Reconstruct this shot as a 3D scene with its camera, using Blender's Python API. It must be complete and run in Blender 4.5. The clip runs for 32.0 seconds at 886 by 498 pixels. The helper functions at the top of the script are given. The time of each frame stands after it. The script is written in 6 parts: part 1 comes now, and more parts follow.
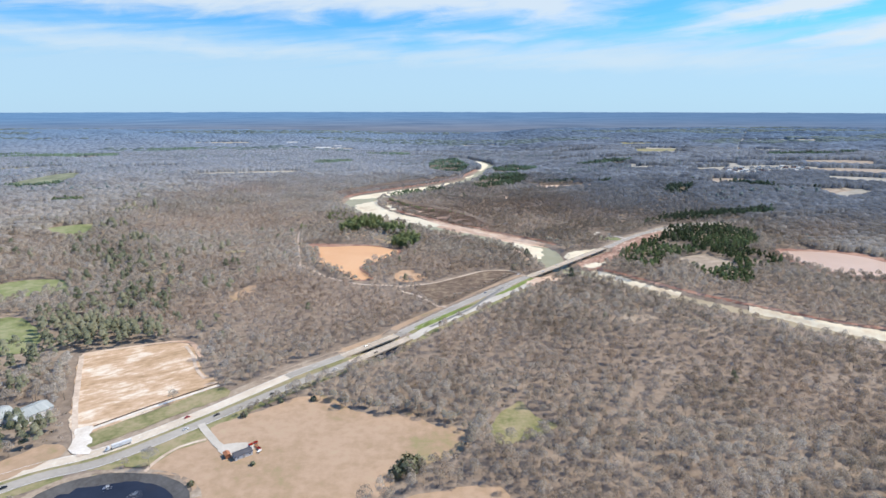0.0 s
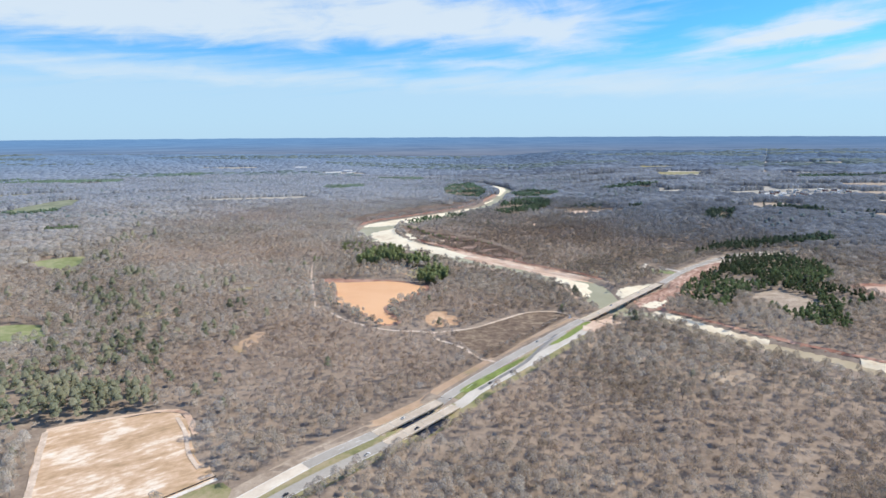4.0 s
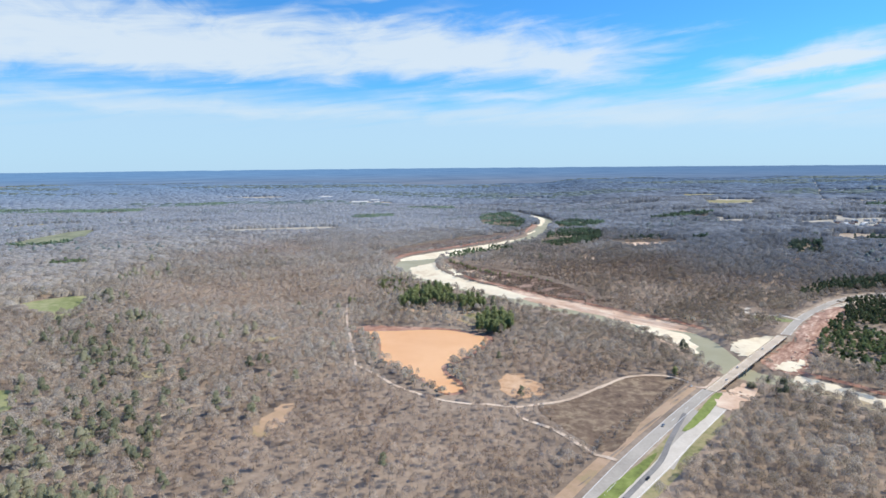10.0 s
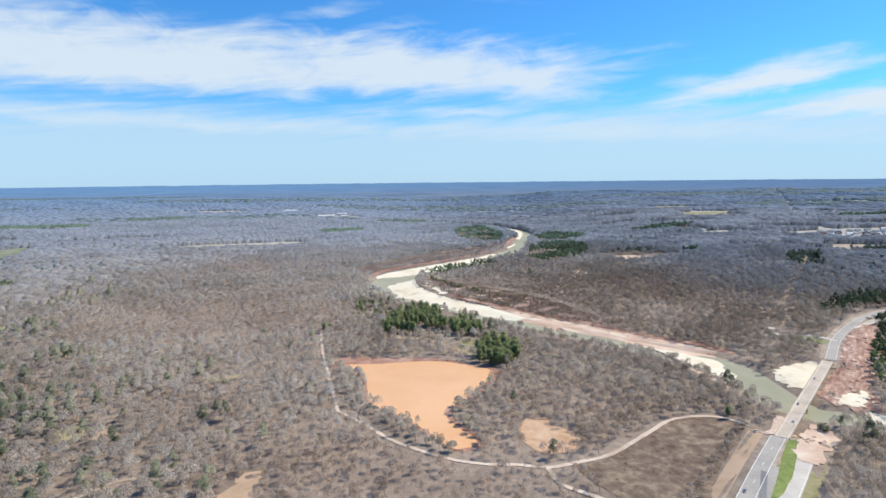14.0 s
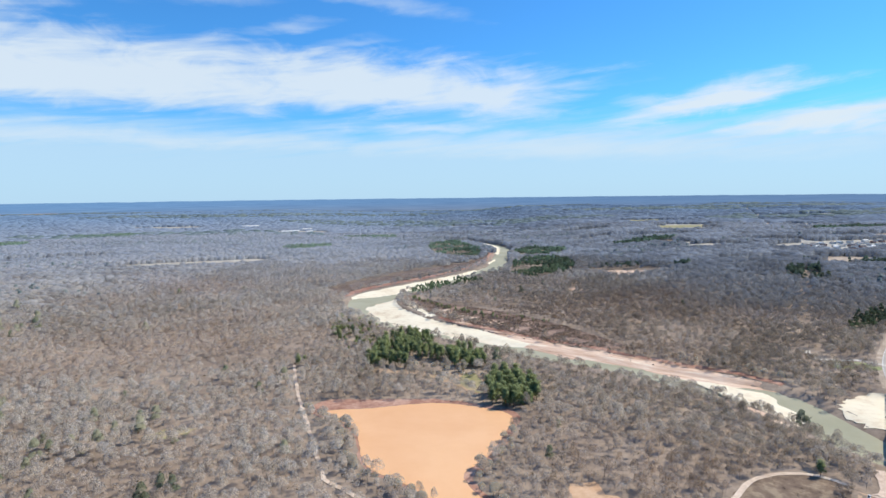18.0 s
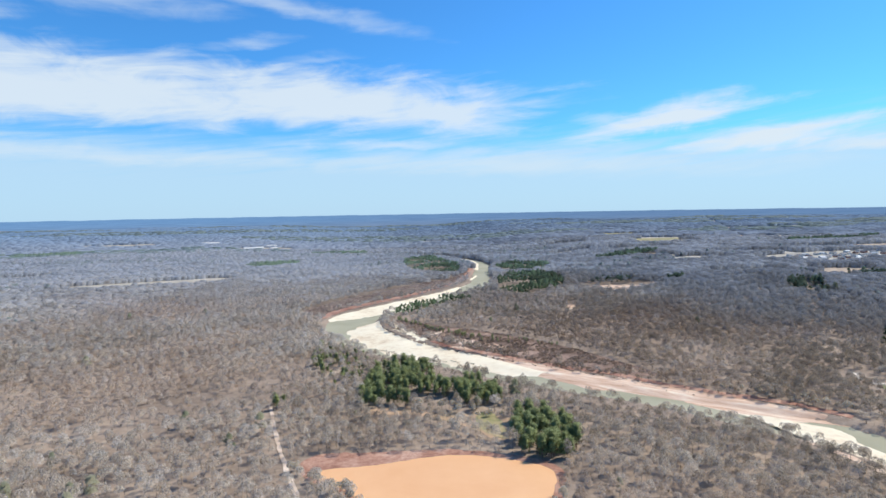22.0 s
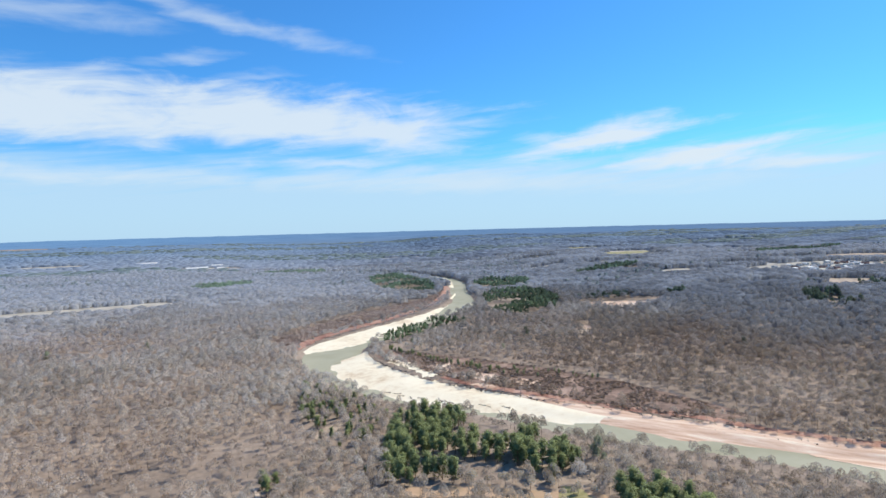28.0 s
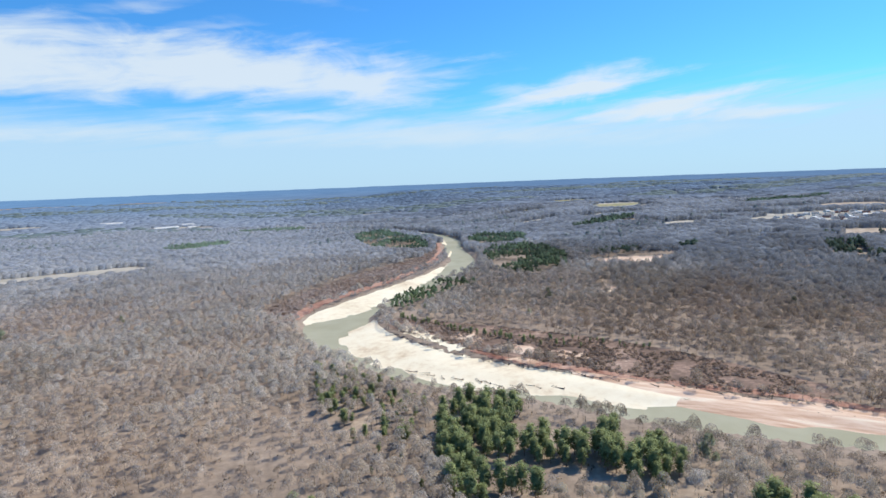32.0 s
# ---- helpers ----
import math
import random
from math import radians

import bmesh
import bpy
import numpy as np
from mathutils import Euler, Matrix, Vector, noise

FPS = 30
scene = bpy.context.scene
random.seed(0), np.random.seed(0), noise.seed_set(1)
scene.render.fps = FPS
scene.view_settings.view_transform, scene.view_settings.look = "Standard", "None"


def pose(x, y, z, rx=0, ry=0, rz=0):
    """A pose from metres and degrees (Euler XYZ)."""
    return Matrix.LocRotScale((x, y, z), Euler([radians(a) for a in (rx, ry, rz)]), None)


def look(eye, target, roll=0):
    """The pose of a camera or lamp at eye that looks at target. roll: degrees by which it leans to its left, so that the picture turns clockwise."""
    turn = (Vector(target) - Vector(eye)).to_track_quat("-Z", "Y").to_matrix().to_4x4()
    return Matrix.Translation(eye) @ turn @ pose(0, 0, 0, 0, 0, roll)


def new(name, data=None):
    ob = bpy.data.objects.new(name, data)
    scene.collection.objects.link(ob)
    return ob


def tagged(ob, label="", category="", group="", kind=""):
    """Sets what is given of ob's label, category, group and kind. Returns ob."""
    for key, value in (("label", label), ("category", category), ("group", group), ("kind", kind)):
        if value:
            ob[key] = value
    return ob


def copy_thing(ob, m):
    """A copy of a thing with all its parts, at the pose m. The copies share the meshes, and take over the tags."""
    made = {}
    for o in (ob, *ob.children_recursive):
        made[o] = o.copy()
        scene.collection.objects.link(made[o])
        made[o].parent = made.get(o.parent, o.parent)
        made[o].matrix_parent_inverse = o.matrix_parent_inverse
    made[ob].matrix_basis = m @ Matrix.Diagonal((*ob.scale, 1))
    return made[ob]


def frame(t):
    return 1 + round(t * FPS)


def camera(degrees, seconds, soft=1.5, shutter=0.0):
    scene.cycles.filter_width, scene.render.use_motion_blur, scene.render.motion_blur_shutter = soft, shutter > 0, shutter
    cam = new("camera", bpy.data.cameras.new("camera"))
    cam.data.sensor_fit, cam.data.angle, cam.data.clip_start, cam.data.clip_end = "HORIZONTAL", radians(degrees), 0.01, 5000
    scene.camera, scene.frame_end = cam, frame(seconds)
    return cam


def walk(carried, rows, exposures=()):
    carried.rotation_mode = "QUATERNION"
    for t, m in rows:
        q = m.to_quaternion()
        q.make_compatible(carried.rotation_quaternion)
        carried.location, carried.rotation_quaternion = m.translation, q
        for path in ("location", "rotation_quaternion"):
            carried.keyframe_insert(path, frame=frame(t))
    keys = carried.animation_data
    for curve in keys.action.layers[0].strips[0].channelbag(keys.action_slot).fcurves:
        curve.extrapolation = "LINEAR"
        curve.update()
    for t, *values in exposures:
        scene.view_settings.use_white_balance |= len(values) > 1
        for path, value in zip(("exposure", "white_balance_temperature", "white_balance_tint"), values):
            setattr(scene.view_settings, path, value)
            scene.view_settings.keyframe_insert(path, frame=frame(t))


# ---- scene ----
cam = camera(76.24, 32.0, soft=1.5)
# seconds, place in metres, turn in degrees
ROWS = [
    (0.0, 0.0, 0.0, 269.8, 76.01, -0.03, -0.00),
    (0.5, -5.6, 18.3, 268.9, 76.23, 0.12, -1.08),
    (1.0, -11.2, 36.3, 267.9, 76.58, 0.06, -2.10),
    (1.5, -16.9, 53.6, 266.5, 76.94, 0.01, -2.53),
    (2.0, -22.7, 70.0, 264.9, 77.21, 0.05, -1.94),
    (2.5, -28.6, 85.7, 263.0, 77.49, 0.07, -1.31),
    (3.0, -34.5, 100.8, 261.2, 77.83, 0.13, -0.63),
    (3.5, -40.4, 115.7, 259.5, 78.15, 0.20, -0.04),
    (5.5, -62.4, 172.3, 256.2, 79.41, 0.38, 2.57),
    (6.0, -67.8, 186.5, 254.6, 79.73, 0.33, 3.21),
    (6.5, -73.1, 200.8, 253.0, 80.02, 0.34, 3.77),
    (7.0, -78.5, 215.2, 251.3, 80.33, 0.37, 4.37),
    (7.5, -83.9, 229.7, 249.6, 80.61, 0.49, 4.82),
    (8.0, -89.4, 244.2, 247.9, 80.79, 0.46, 4.50),
    (8.5, -95.0, 258.8, 246.1, 80.97, 0.48, 4.02),
    (9.0, -100.8, 273.6, 244.2, 81.16, 0.43, 3.56),
    (9.5, -106.5, 288.5, 242.4, 81.33, 0.55, 3.08),
    (10.0, -112.1, 303.5, 240.6, 81.50, 0.53, 2.62),
    (10.5, -117.7, 318.5, 238.9, 81.68, 0.63, 2.14),
    (11.0, -123.1, 333.4, 237.0, 81.85, 0.64, 1.72),
    (11.5, -128.3, 348.3, 235.1, 82.02, 0.58, 1.28),
    (12.0, -133.5, 363.2, 233.2, 82.20, 0.56, 0.84),
    (12.5, -138.8, 378.2, 231.3, 82.38, 0.59, 0.41),
    (13.0, -144.1, 393.3, 229.4, 82.56, 0.54, -0.04),
    (13.5, -149.3, 408.5, 227.6, 82.75, 0.61, -0.53),
    (14.0, -154.4, 423.8, 225.8, 82.93, 0.61, -1.03),
    (14.5, -159.5, 439.2, 224.1, 83.13, 0.63, -1.51),
    (16.5, -179.2, 501.1, 217.9, 83.91, 0.59, -3.33),
    (17.0, -184.1, 516.0, 216.4, 84.11, 0.62, -3.80),
    (17.5, -188.8, 530.6, 214.8, 84.29, 0.60, -4.27),
    (18.0, -193.3, 545.0, 213.3, 84.49, 0.67, -4.78),
    (18.5, -197.8, 559.2, 211.7, 84.67, 0.74, -5.25),
    (19.0, -202.2, 573.2, 210.3, 84.89, 0.80, -5.72),
    (19.5, -206.5, 587.1, 209.0, 85.08, 0.82, -6.13),
    (20.0, -210.8, 601.1, 207.8, 85.27, 0.87, -6.64),
    (20.5, -215.3, 615.1, 206.5, 85.48, 0.92, -7.12),
    (21.0, -219.8, 629.2, 205.2, 85.69, 0.95, -7.53),
    (21.5, -224.5, 643.3, 203.8, 85.88, 1.01, -8.01),
    (22.0, -229.2, 657.7, 202.3, 86.07, 0.99, -8.51),
    (22.5, -234.1, 672.0, 200.7, 86.24, 1.04, -8.95),
    (23.0, -239.0, 686.5, 199.1, 86.37, 1.11, -9.43),
    (23.5, -244.1, 701.1, 197.4, 86.52, 1.05, -9.95),
    (24.0, -249.1, 715.8, 195.9, 86.66, 1.08, -10.38),
    (24.5, -254.2, 730.7, 194.5, 86.81, 1.13, -10.80),
    (25.0, -259.1, 745.6, 193.2, 86.93, 1.24, -11.28),
    (25.5, -263.9, 760.5, 192.0, 87.07, 1.23, -11.69),
    (27.5, -282.8, 818.5, 188.8, 87.64, 1.43, -13.59),
    (28.0, -287.4, 833.0, 188.2, 87.75, 1.49, -14.08),
    (28.5, -291.9, 847.5, 187.5, 87.91, 1.54, -14.52),
    (29.0, -296.4, 861.9, 187.0, 88.04, 1.64, -15.03),
    (29.5, -300.9, 876.2, 186.6, 88.20, 1.69, -15.51),
    (30.0, -305.3, 890.5, 186.3, 88.33, 1.76, -16.02),
    (30.5, -309.5, 904.6, 186.2, 88.44, 1.86, -16.47),
    (31.0, -313.6, 918.7, 186.2, 87.07, 1.94, -16.67),
    (31.5, -317.6, 932.7, 186.3, 85.06, 2.01, -16.83),
    (32.0, -321.6, 946.7, 186.5, 83.06, 2.17, -17.00),
]
walk(cam, [(t, pose(x, y, z, a, b, c)) for t, x, y, z, a, b, c in ROWS])

# ---- light ----
SUN_AZ, SUN_EL = 72.0, 50.0  # clockwise from +y, above the horizon
scene.view_settings.exposure = 0.0
sun_data = bpy.data.lights.new("sun", "SUN")
sun_data.energy, sun_data.angle, sun_data.color = 4.7, radians(0.55), (1.0, 0.92, 0.785)
sun = new("sun", sun_data)
sun_way = Vector((math.sin(radians(SUN_AZ)) * math.cos(radians(SUN_EL)), math.cos(radians(SUN_AZ)) * math.cos(radians(SUN_EL)), math.sin(radians(SUN_EL))))
sun.matrix_world = look(sun_way * 900 + Vector((0, 900, 0)), (0, 900, 0))


class Nodes:
    """Short hand for building node trees."""

    def __init__(self, tree, keep=False):
        self.tree = tree
        if not keep:
            tree.nodes.clear()

    def add(self, kind):
        return self.tree.nodes.new(kind)

    def put(self, socket, value):
        if isinstance(value, bpy.types.NodeSocket):
            self.tree.links.new(value, socket)
        else:
            socket.default_value = value

    def math(self, op, a, b=0.0, c=0.0, clamp=False):
        node = self.add("ShaderNodeMath")
        node.operation, node.use_clamp = op, clamp
        for i, value in enumerate((a, b, c)):
            self.put(node.inputs[i], value)
        return node.outputs[0]

    def noise(self, vector, scale, detail=4.0, rough=0.55, warp=0.0):
        node = self.add("ShaderNodeTexNoise")
        self.put(node.inputs["Vector"], vector)
        self.put(node.inputs["Scale"], scale)
        node.inputs["Detail"].default_value = detail
        node.inputs["Roughness"].default_value = rough
        node.inputs["Distortion"].default_value = warp
        return node.outputs["Fac"]

    def ramp(self, value, stops):
        node = self.add("ShaderNodeValToRGB")
        self.put(node.inputs[0], value)
        band = node.color_ramp.elements
        while len(band) < len(stops):
            band.new(0.5)
        for e, (at, colour) in zip(band, stops):
            e.position = at
            e.color = (*colour, 1) if len(colour) == 3 else colour
        return node.outputs[0]

    def mix(self, fac, a, b):
        node = self.add("ShaderNodeMix")
        node.data_type = "RGBA"
        self.put(node.inputs[0], fac)
        for socket, value in ((node.inputs[6], a), (node.inputs[7], b)):
            self.put(socket, (*value, 1) if isinstance(value, tuple) else value)
        return node.outputs[2]

    def smooth(self, value, low, high):
        node = self.add("ShaderNodeMapRange")
        node.interpolation_type = "SMOOTHSTEP"
        self.put(node.inputs[0], value)
        node.inputs[1].default_value, node.inputs[2].default_value = low, high
        return node.outputs[0]


def make_sky():
    """Clear spring sky with cirrus streaks; below the skyline the hazy land beyond the built ground."""
    world = bpy.data.worlds.new("sky")
    scene.world = world
    world.use_nodes = True
    n = Nodes(world.node_tree)
    sky = n.add("ShaderNodeTexSky")
    sky.sky_type, sky.sun_disc = "NISHITA", False
    sky.sun_elevation, sky.sun_rotation = radians(SUN_EL), radians(SUN_AZ)
    sky.altitude, sky.air_density, sky.dust_density, sky.ozone_density = 200, 1.0, 0.4, 3.0
    way = n.add("ShaderNodeTexCoord").outputs["Generated"]
    xyz = n.add("ShaderNodeSeparateXYZ")
    n.put(xyz.inputs[0], way)
    az = n.math("MULTIPLY", n.math("ARCTAN2", xyz.outputs[0], xyz.outputs[1]), 57.296)
    el = n.math("MULTIPLY", n.math("ARCSINE", xyz.outputs[2]), 57.296)
    plane = n.add("ShaderNodeCombineXYZ")
    n.put(plane.inputs[0], n.math("MULTIPLY", az, 0.085))
    n.put(plane.inputs[1], n.math("MULTIPLY", n.math("ADD", el, n.math("MULTIPLY", az, -0.05)), 0.26))
    wisp = n.noise(plane.outputs[0], 1.7, 8.0, 0.58, 0.9)
    streak = n.add("ShaderNodeCombineXYZ")
    n.put(streak.inputs[0], n.math("MULTIPLY", az, 0.035))
    n.put(streak.inputs[1], n.math("MULTIPLY", n.math("ADD", el, n.math("MULTIPLY", az, -0.10)), 0.42))
    fine = n.noise(streak.outputs[0], 2.2, 7.0, 0.6, 0.5)
    rough = n.math("ADD", n.math("MULTIPLY", n.math("SUBTRACT", wisp, 0.5), 1.5), n.math("MULTIPLY", n.math("SUBTRACT", fine, 0.5), 0.9))
    cover = None
    sway = n.math("MULTIPLY", n.math("SUBTRACT", n.noise(plane.outputs[0], 2.4, 5.0, 0.55), 0.5), 1.6)
    drift = n.math("MULTIPLY", n.math("SUBTRACT", n.noise(streak.outputs[0], 1.6, 5.0, 0.55), 0.5), 7.0)
    az_bent, el_bent = n.math("ADD", az, drift), n.math("ADD", el, sway)
    # azimuth, elevation, half length, half depth, slope, density, softness of the rim
    for a, e, ra, re, slope, dense, soft in CLOUDS:
        da = n.math("SUBTRACT", az_bent, a)
        de = n.math("SUBTRACT", n.math("SUBTRACT", el_bent, e), n.math("MULTIPLY", da, slope))
        da, de = n.math("DIVIDE", da, ra), n.math("DIVIDE", de, re)
        # the lower rim is crisper than the feathered top
        de = n.math("MULTIPLY", de, n.math("MULTIPLY_ADD", n.smooth(de, -0.5, 0.5), -0.35, 1.2))
        inside = n.math("SUBTRACT", 1.0, n.math("SQRT", n.math("ADD", n.math("MULTIPLY", da, da), n.math("MULTIPLY", de, de))))
        body = n.math("MULTIPLY", n.smooth(n.math("ADD", inside, rough), -0.38, soft + 0.25), dense)
        cover = body if cover is None else n.math("MAXIMUM", cover, body)
    # a thin veil near the skyline and loose cirrus in the rest of the sky
    veil = n.math("MULTIPLY", n.smooth(n.math("ADD", n.math("MULTIPLY", n.math("SUBTRACT", fine, 0.5), 6.0), n.math("MULTIPLY", el, -1.0)), -8.8, -3.6), 0.88)
    loose = n.math("MULTIPLY", n.math("MULTIPLY", n.smooth(wisp, 0.52, 0.8), 0.75), n.smooth(el, 21.0, 34.0))
    cover = n.math("MAXIMUM", cover, loose, clamp=True)
    tint = n.mix(1.0, sky.outputs[0], (0.36, 0.93, 1.40))
    n.tree.nodes[-1].blend_type = "MULTIPLY"
    blue = n.add("ShaderNodeBackground")
    n.put(blue.inputs[0], tint)
    blue.inputs[1].default_value = 0.125
    cloud = n.add("ShaderNodeBackground")
    cloud.inputs[0].default_value, cloud.inputs[1].default_value = (0.80, 0.91, 1.0, 1), 0.92
    mist = n.add("ShaderNodeBackground")
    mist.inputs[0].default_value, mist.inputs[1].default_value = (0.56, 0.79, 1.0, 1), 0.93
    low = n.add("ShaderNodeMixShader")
    n.put(low.inputs[0], veil)
    n.put(low.inputs[1], blue.outputs[0])
    n.put(low.inputs[2], mist.outputs[0])
    over = n.add("ShaderNodeMixShader")
    n.put(over.inputs[0], cover)
    n.put(over.inputs[1], low.outputs[0])
    n.put(over.inputs[2], cloud.outputs[0])
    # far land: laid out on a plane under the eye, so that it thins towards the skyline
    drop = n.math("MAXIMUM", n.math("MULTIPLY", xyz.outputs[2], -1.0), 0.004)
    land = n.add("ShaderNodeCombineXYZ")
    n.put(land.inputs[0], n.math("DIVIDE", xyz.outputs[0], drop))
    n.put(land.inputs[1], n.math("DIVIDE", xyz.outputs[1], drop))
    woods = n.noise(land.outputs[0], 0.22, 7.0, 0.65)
    # blue haze is put into these backdrop colours, stronger towards the skyline
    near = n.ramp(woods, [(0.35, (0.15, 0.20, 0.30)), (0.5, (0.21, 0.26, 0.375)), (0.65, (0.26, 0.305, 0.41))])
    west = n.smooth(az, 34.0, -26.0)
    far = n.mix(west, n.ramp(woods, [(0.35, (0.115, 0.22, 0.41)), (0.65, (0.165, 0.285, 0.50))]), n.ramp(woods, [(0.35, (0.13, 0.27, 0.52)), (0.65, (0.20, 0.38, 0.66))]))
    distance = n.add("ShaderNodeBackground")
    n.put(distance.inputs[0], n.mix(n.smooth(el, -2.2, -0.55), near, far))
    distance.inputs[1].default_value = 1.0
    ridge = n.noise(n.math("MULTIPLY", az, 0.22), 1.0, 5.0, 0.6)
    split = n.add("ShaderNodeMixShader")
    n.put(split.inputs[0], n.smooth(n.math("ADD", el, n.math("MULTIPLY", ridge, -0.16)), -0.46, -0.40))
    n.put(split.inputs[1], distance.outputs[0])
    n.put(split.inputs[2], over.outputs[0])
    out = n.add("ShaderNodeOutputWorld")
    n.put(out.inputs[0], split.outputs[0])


CLOUDS = [
    (-30, 10.3, 36, 3.0, 0.004, 0.90, 0.42), (-4, 10.4, 19, 2.6, -0.02, 0.90, 0.42), (9, 9.5, 9.5, 1.9, -0.06, 0.88, 0.5), (17, 10.2, 6, 0.6, 0.02, 0.45, 0.8),
    (30, 7.9, 7.2, 1.35, 0.15, 0.95, 0.45), (24.5, 8.2, 3.0, 0.7, -0.1, 0.5, 0.8), (38, 5.8, 7.0, 1.05, 0.08, 0.95, 0.45), (46, 4.9, 5, 0.6, 0.0, 0.75, 0.6),
    (-40, 15.5, 13, 3.6, 0.10, 0.80, 0.6), (-21, 18.0, 10, 1.2, 0.02, 0.42, 0.9), (-6, 18.9, 12, 0.9, -0.16, 0.50, 0.9), (-10, 15.6, 4, 0.6, 0.15, 0.42, 0.9), (-4, 14.5, 4, 0.5, 0.1, 0.30, 0.9),
    (-26, 5.4, 26, 0.9, -0.02, 0.55, 0.7), (3, 6.4, 7, 0.55, 0.02, 0.62, 0.7), (14, 4.4, 26, 1.3, -0.03, 0.5, 0.8),
]
make_sky()

# ---- materials ----
def surface(name, stops, grain=1.0, broad=0.02, rough=0.9, bump=0.0, stretch=(1, 1, 1), spread=0.6, spec=0.2, metal=0.0, per_piece=0.0, turn=0.0, tone=0.0, other=None, patches=0.004, sheer=0.0):
    """A surface whose colour wanders between stops: fine grain and broad drifts, scales per metre."""
    m = bpy.data.materials.new(name)
    m.use_nodes = True
    n = Nodes(m.node_tree)
    where = n.add("ShaderNodeMapping")
    n.put(where.inputs[0], n.add("ShaderNodeTexCoord").outputs["Object"])
    where.vector_type = "TEXTURE"
    where.inputs["Scale"].default_value, where.inputs["Rotation"].default_value = tuple(1 / s for s in stretch), (0, 0, radians(turn))
    small = n.noise(where.outputs[0], grain, 6.0, 0.65)
    large = n.noise(where.outputs[0], broad, 5.0, 0.6, 0.4)
    both = n.math("ADD", n.math("MULTIPLY", small, 1 - spread), n.math("MULTIPLY", large, spread))
    both = n.math("MULTIPLY_ADD", both, 1.9, -0.45)
    if per_piece:
        piece = n.add("ShaderNodeNewGeometry").outputs["Random Per Island"]
        both = n.math("ADD", both, n.math("MULTIPLY", n.math("SUBTRACT", piece, 0.5), per_piece))
    if tone:
        own = n.add("ShaderNodeAttribute")
        own.attribute_name = "tone"
        both = n.math("ADD", both, n.math("MULTIPLY", n.math("SUBTRACT", own.outputs["Fac"], 0.5), tone))
    p = n.add("ShaderNodeBsdfPrincipled")
    colour = n.ramp(both, stops)
    if other:
        region = n.noise(n.add("ShaderNodeTexCoord").outputs["Object"], patches, 4.0, 0.55, 0.6)
        colour = n.mix(n.smooth(region, 0.40, 0.62), colour, n.ramp(both, other))
    n.put(p.inputs["Base Color"], colour)
    p.inputs["Roughness"].default_value, p.inputs["Metallic"].default_value = rough, metal
    p.inputs["Specular IOR Level"].default_value = spec
    if bump:
        b = n.add("ShaderNodeBump")
        b.inputs["Strength"].default_value, b.inputs["Distance"].default_value = 0.8, bump
        n.put(b.inputs["Height"], small)
        n.put(p.inputs["Normal"], b.outputs[0])
    shader = p.outputs[0]
    if sheer:
        # sprays of twigs or needles: light passes through and between them
        glow, clear = n.add("ShaderNodeBsdfTranslucent"), n.add("ShaderNodeBsdfTransparent")
        n.put(glow.inputs[0], colour)
        body, open_air = n.add("ShaderNodeMixShader"), n.add("ShaderNodeMixShader")
        body.inputs[0].default_value, open_air.inputs[0].default_value = 0.28, sheer
        n.put(body.inputs[1], shader)
        n.put(body.inputs[2], glow.outputs[0])
        n.put(open_air.inputs[1], body.outputs[0])
        n.put(open_air.inputs[2], clear.outputs[0])
        shader = open_air.outputs[0]
    out = n.add("ShaderNodeOutputMaterial")
    n.put(out.inputs[0], shader)
    return m


def grey(c, v):
    return tuple(min(1.0, x * v) for x in c)


def simple(name, colour, rough=0.6, metal=0.0, grain=3.0, spec=0.4):
    return surface(name, [(0.3, grey(colour, 0.82)), (0.7, grey(colour, 1.12))], grain, grain * 0.12, rough, metal=metal, spec=spec)


litter = surface("leaf_litter", [(0.2, (0.18, 0.138, 0.104)), (0.45, (0.27, 0.21, 0.16)), (0.6, (0.33, 0.26, 0.20)), (0.8, (0.42, 0.34, 0.26))], 0.16, 0.011, bump=0.5, spread=0.5)


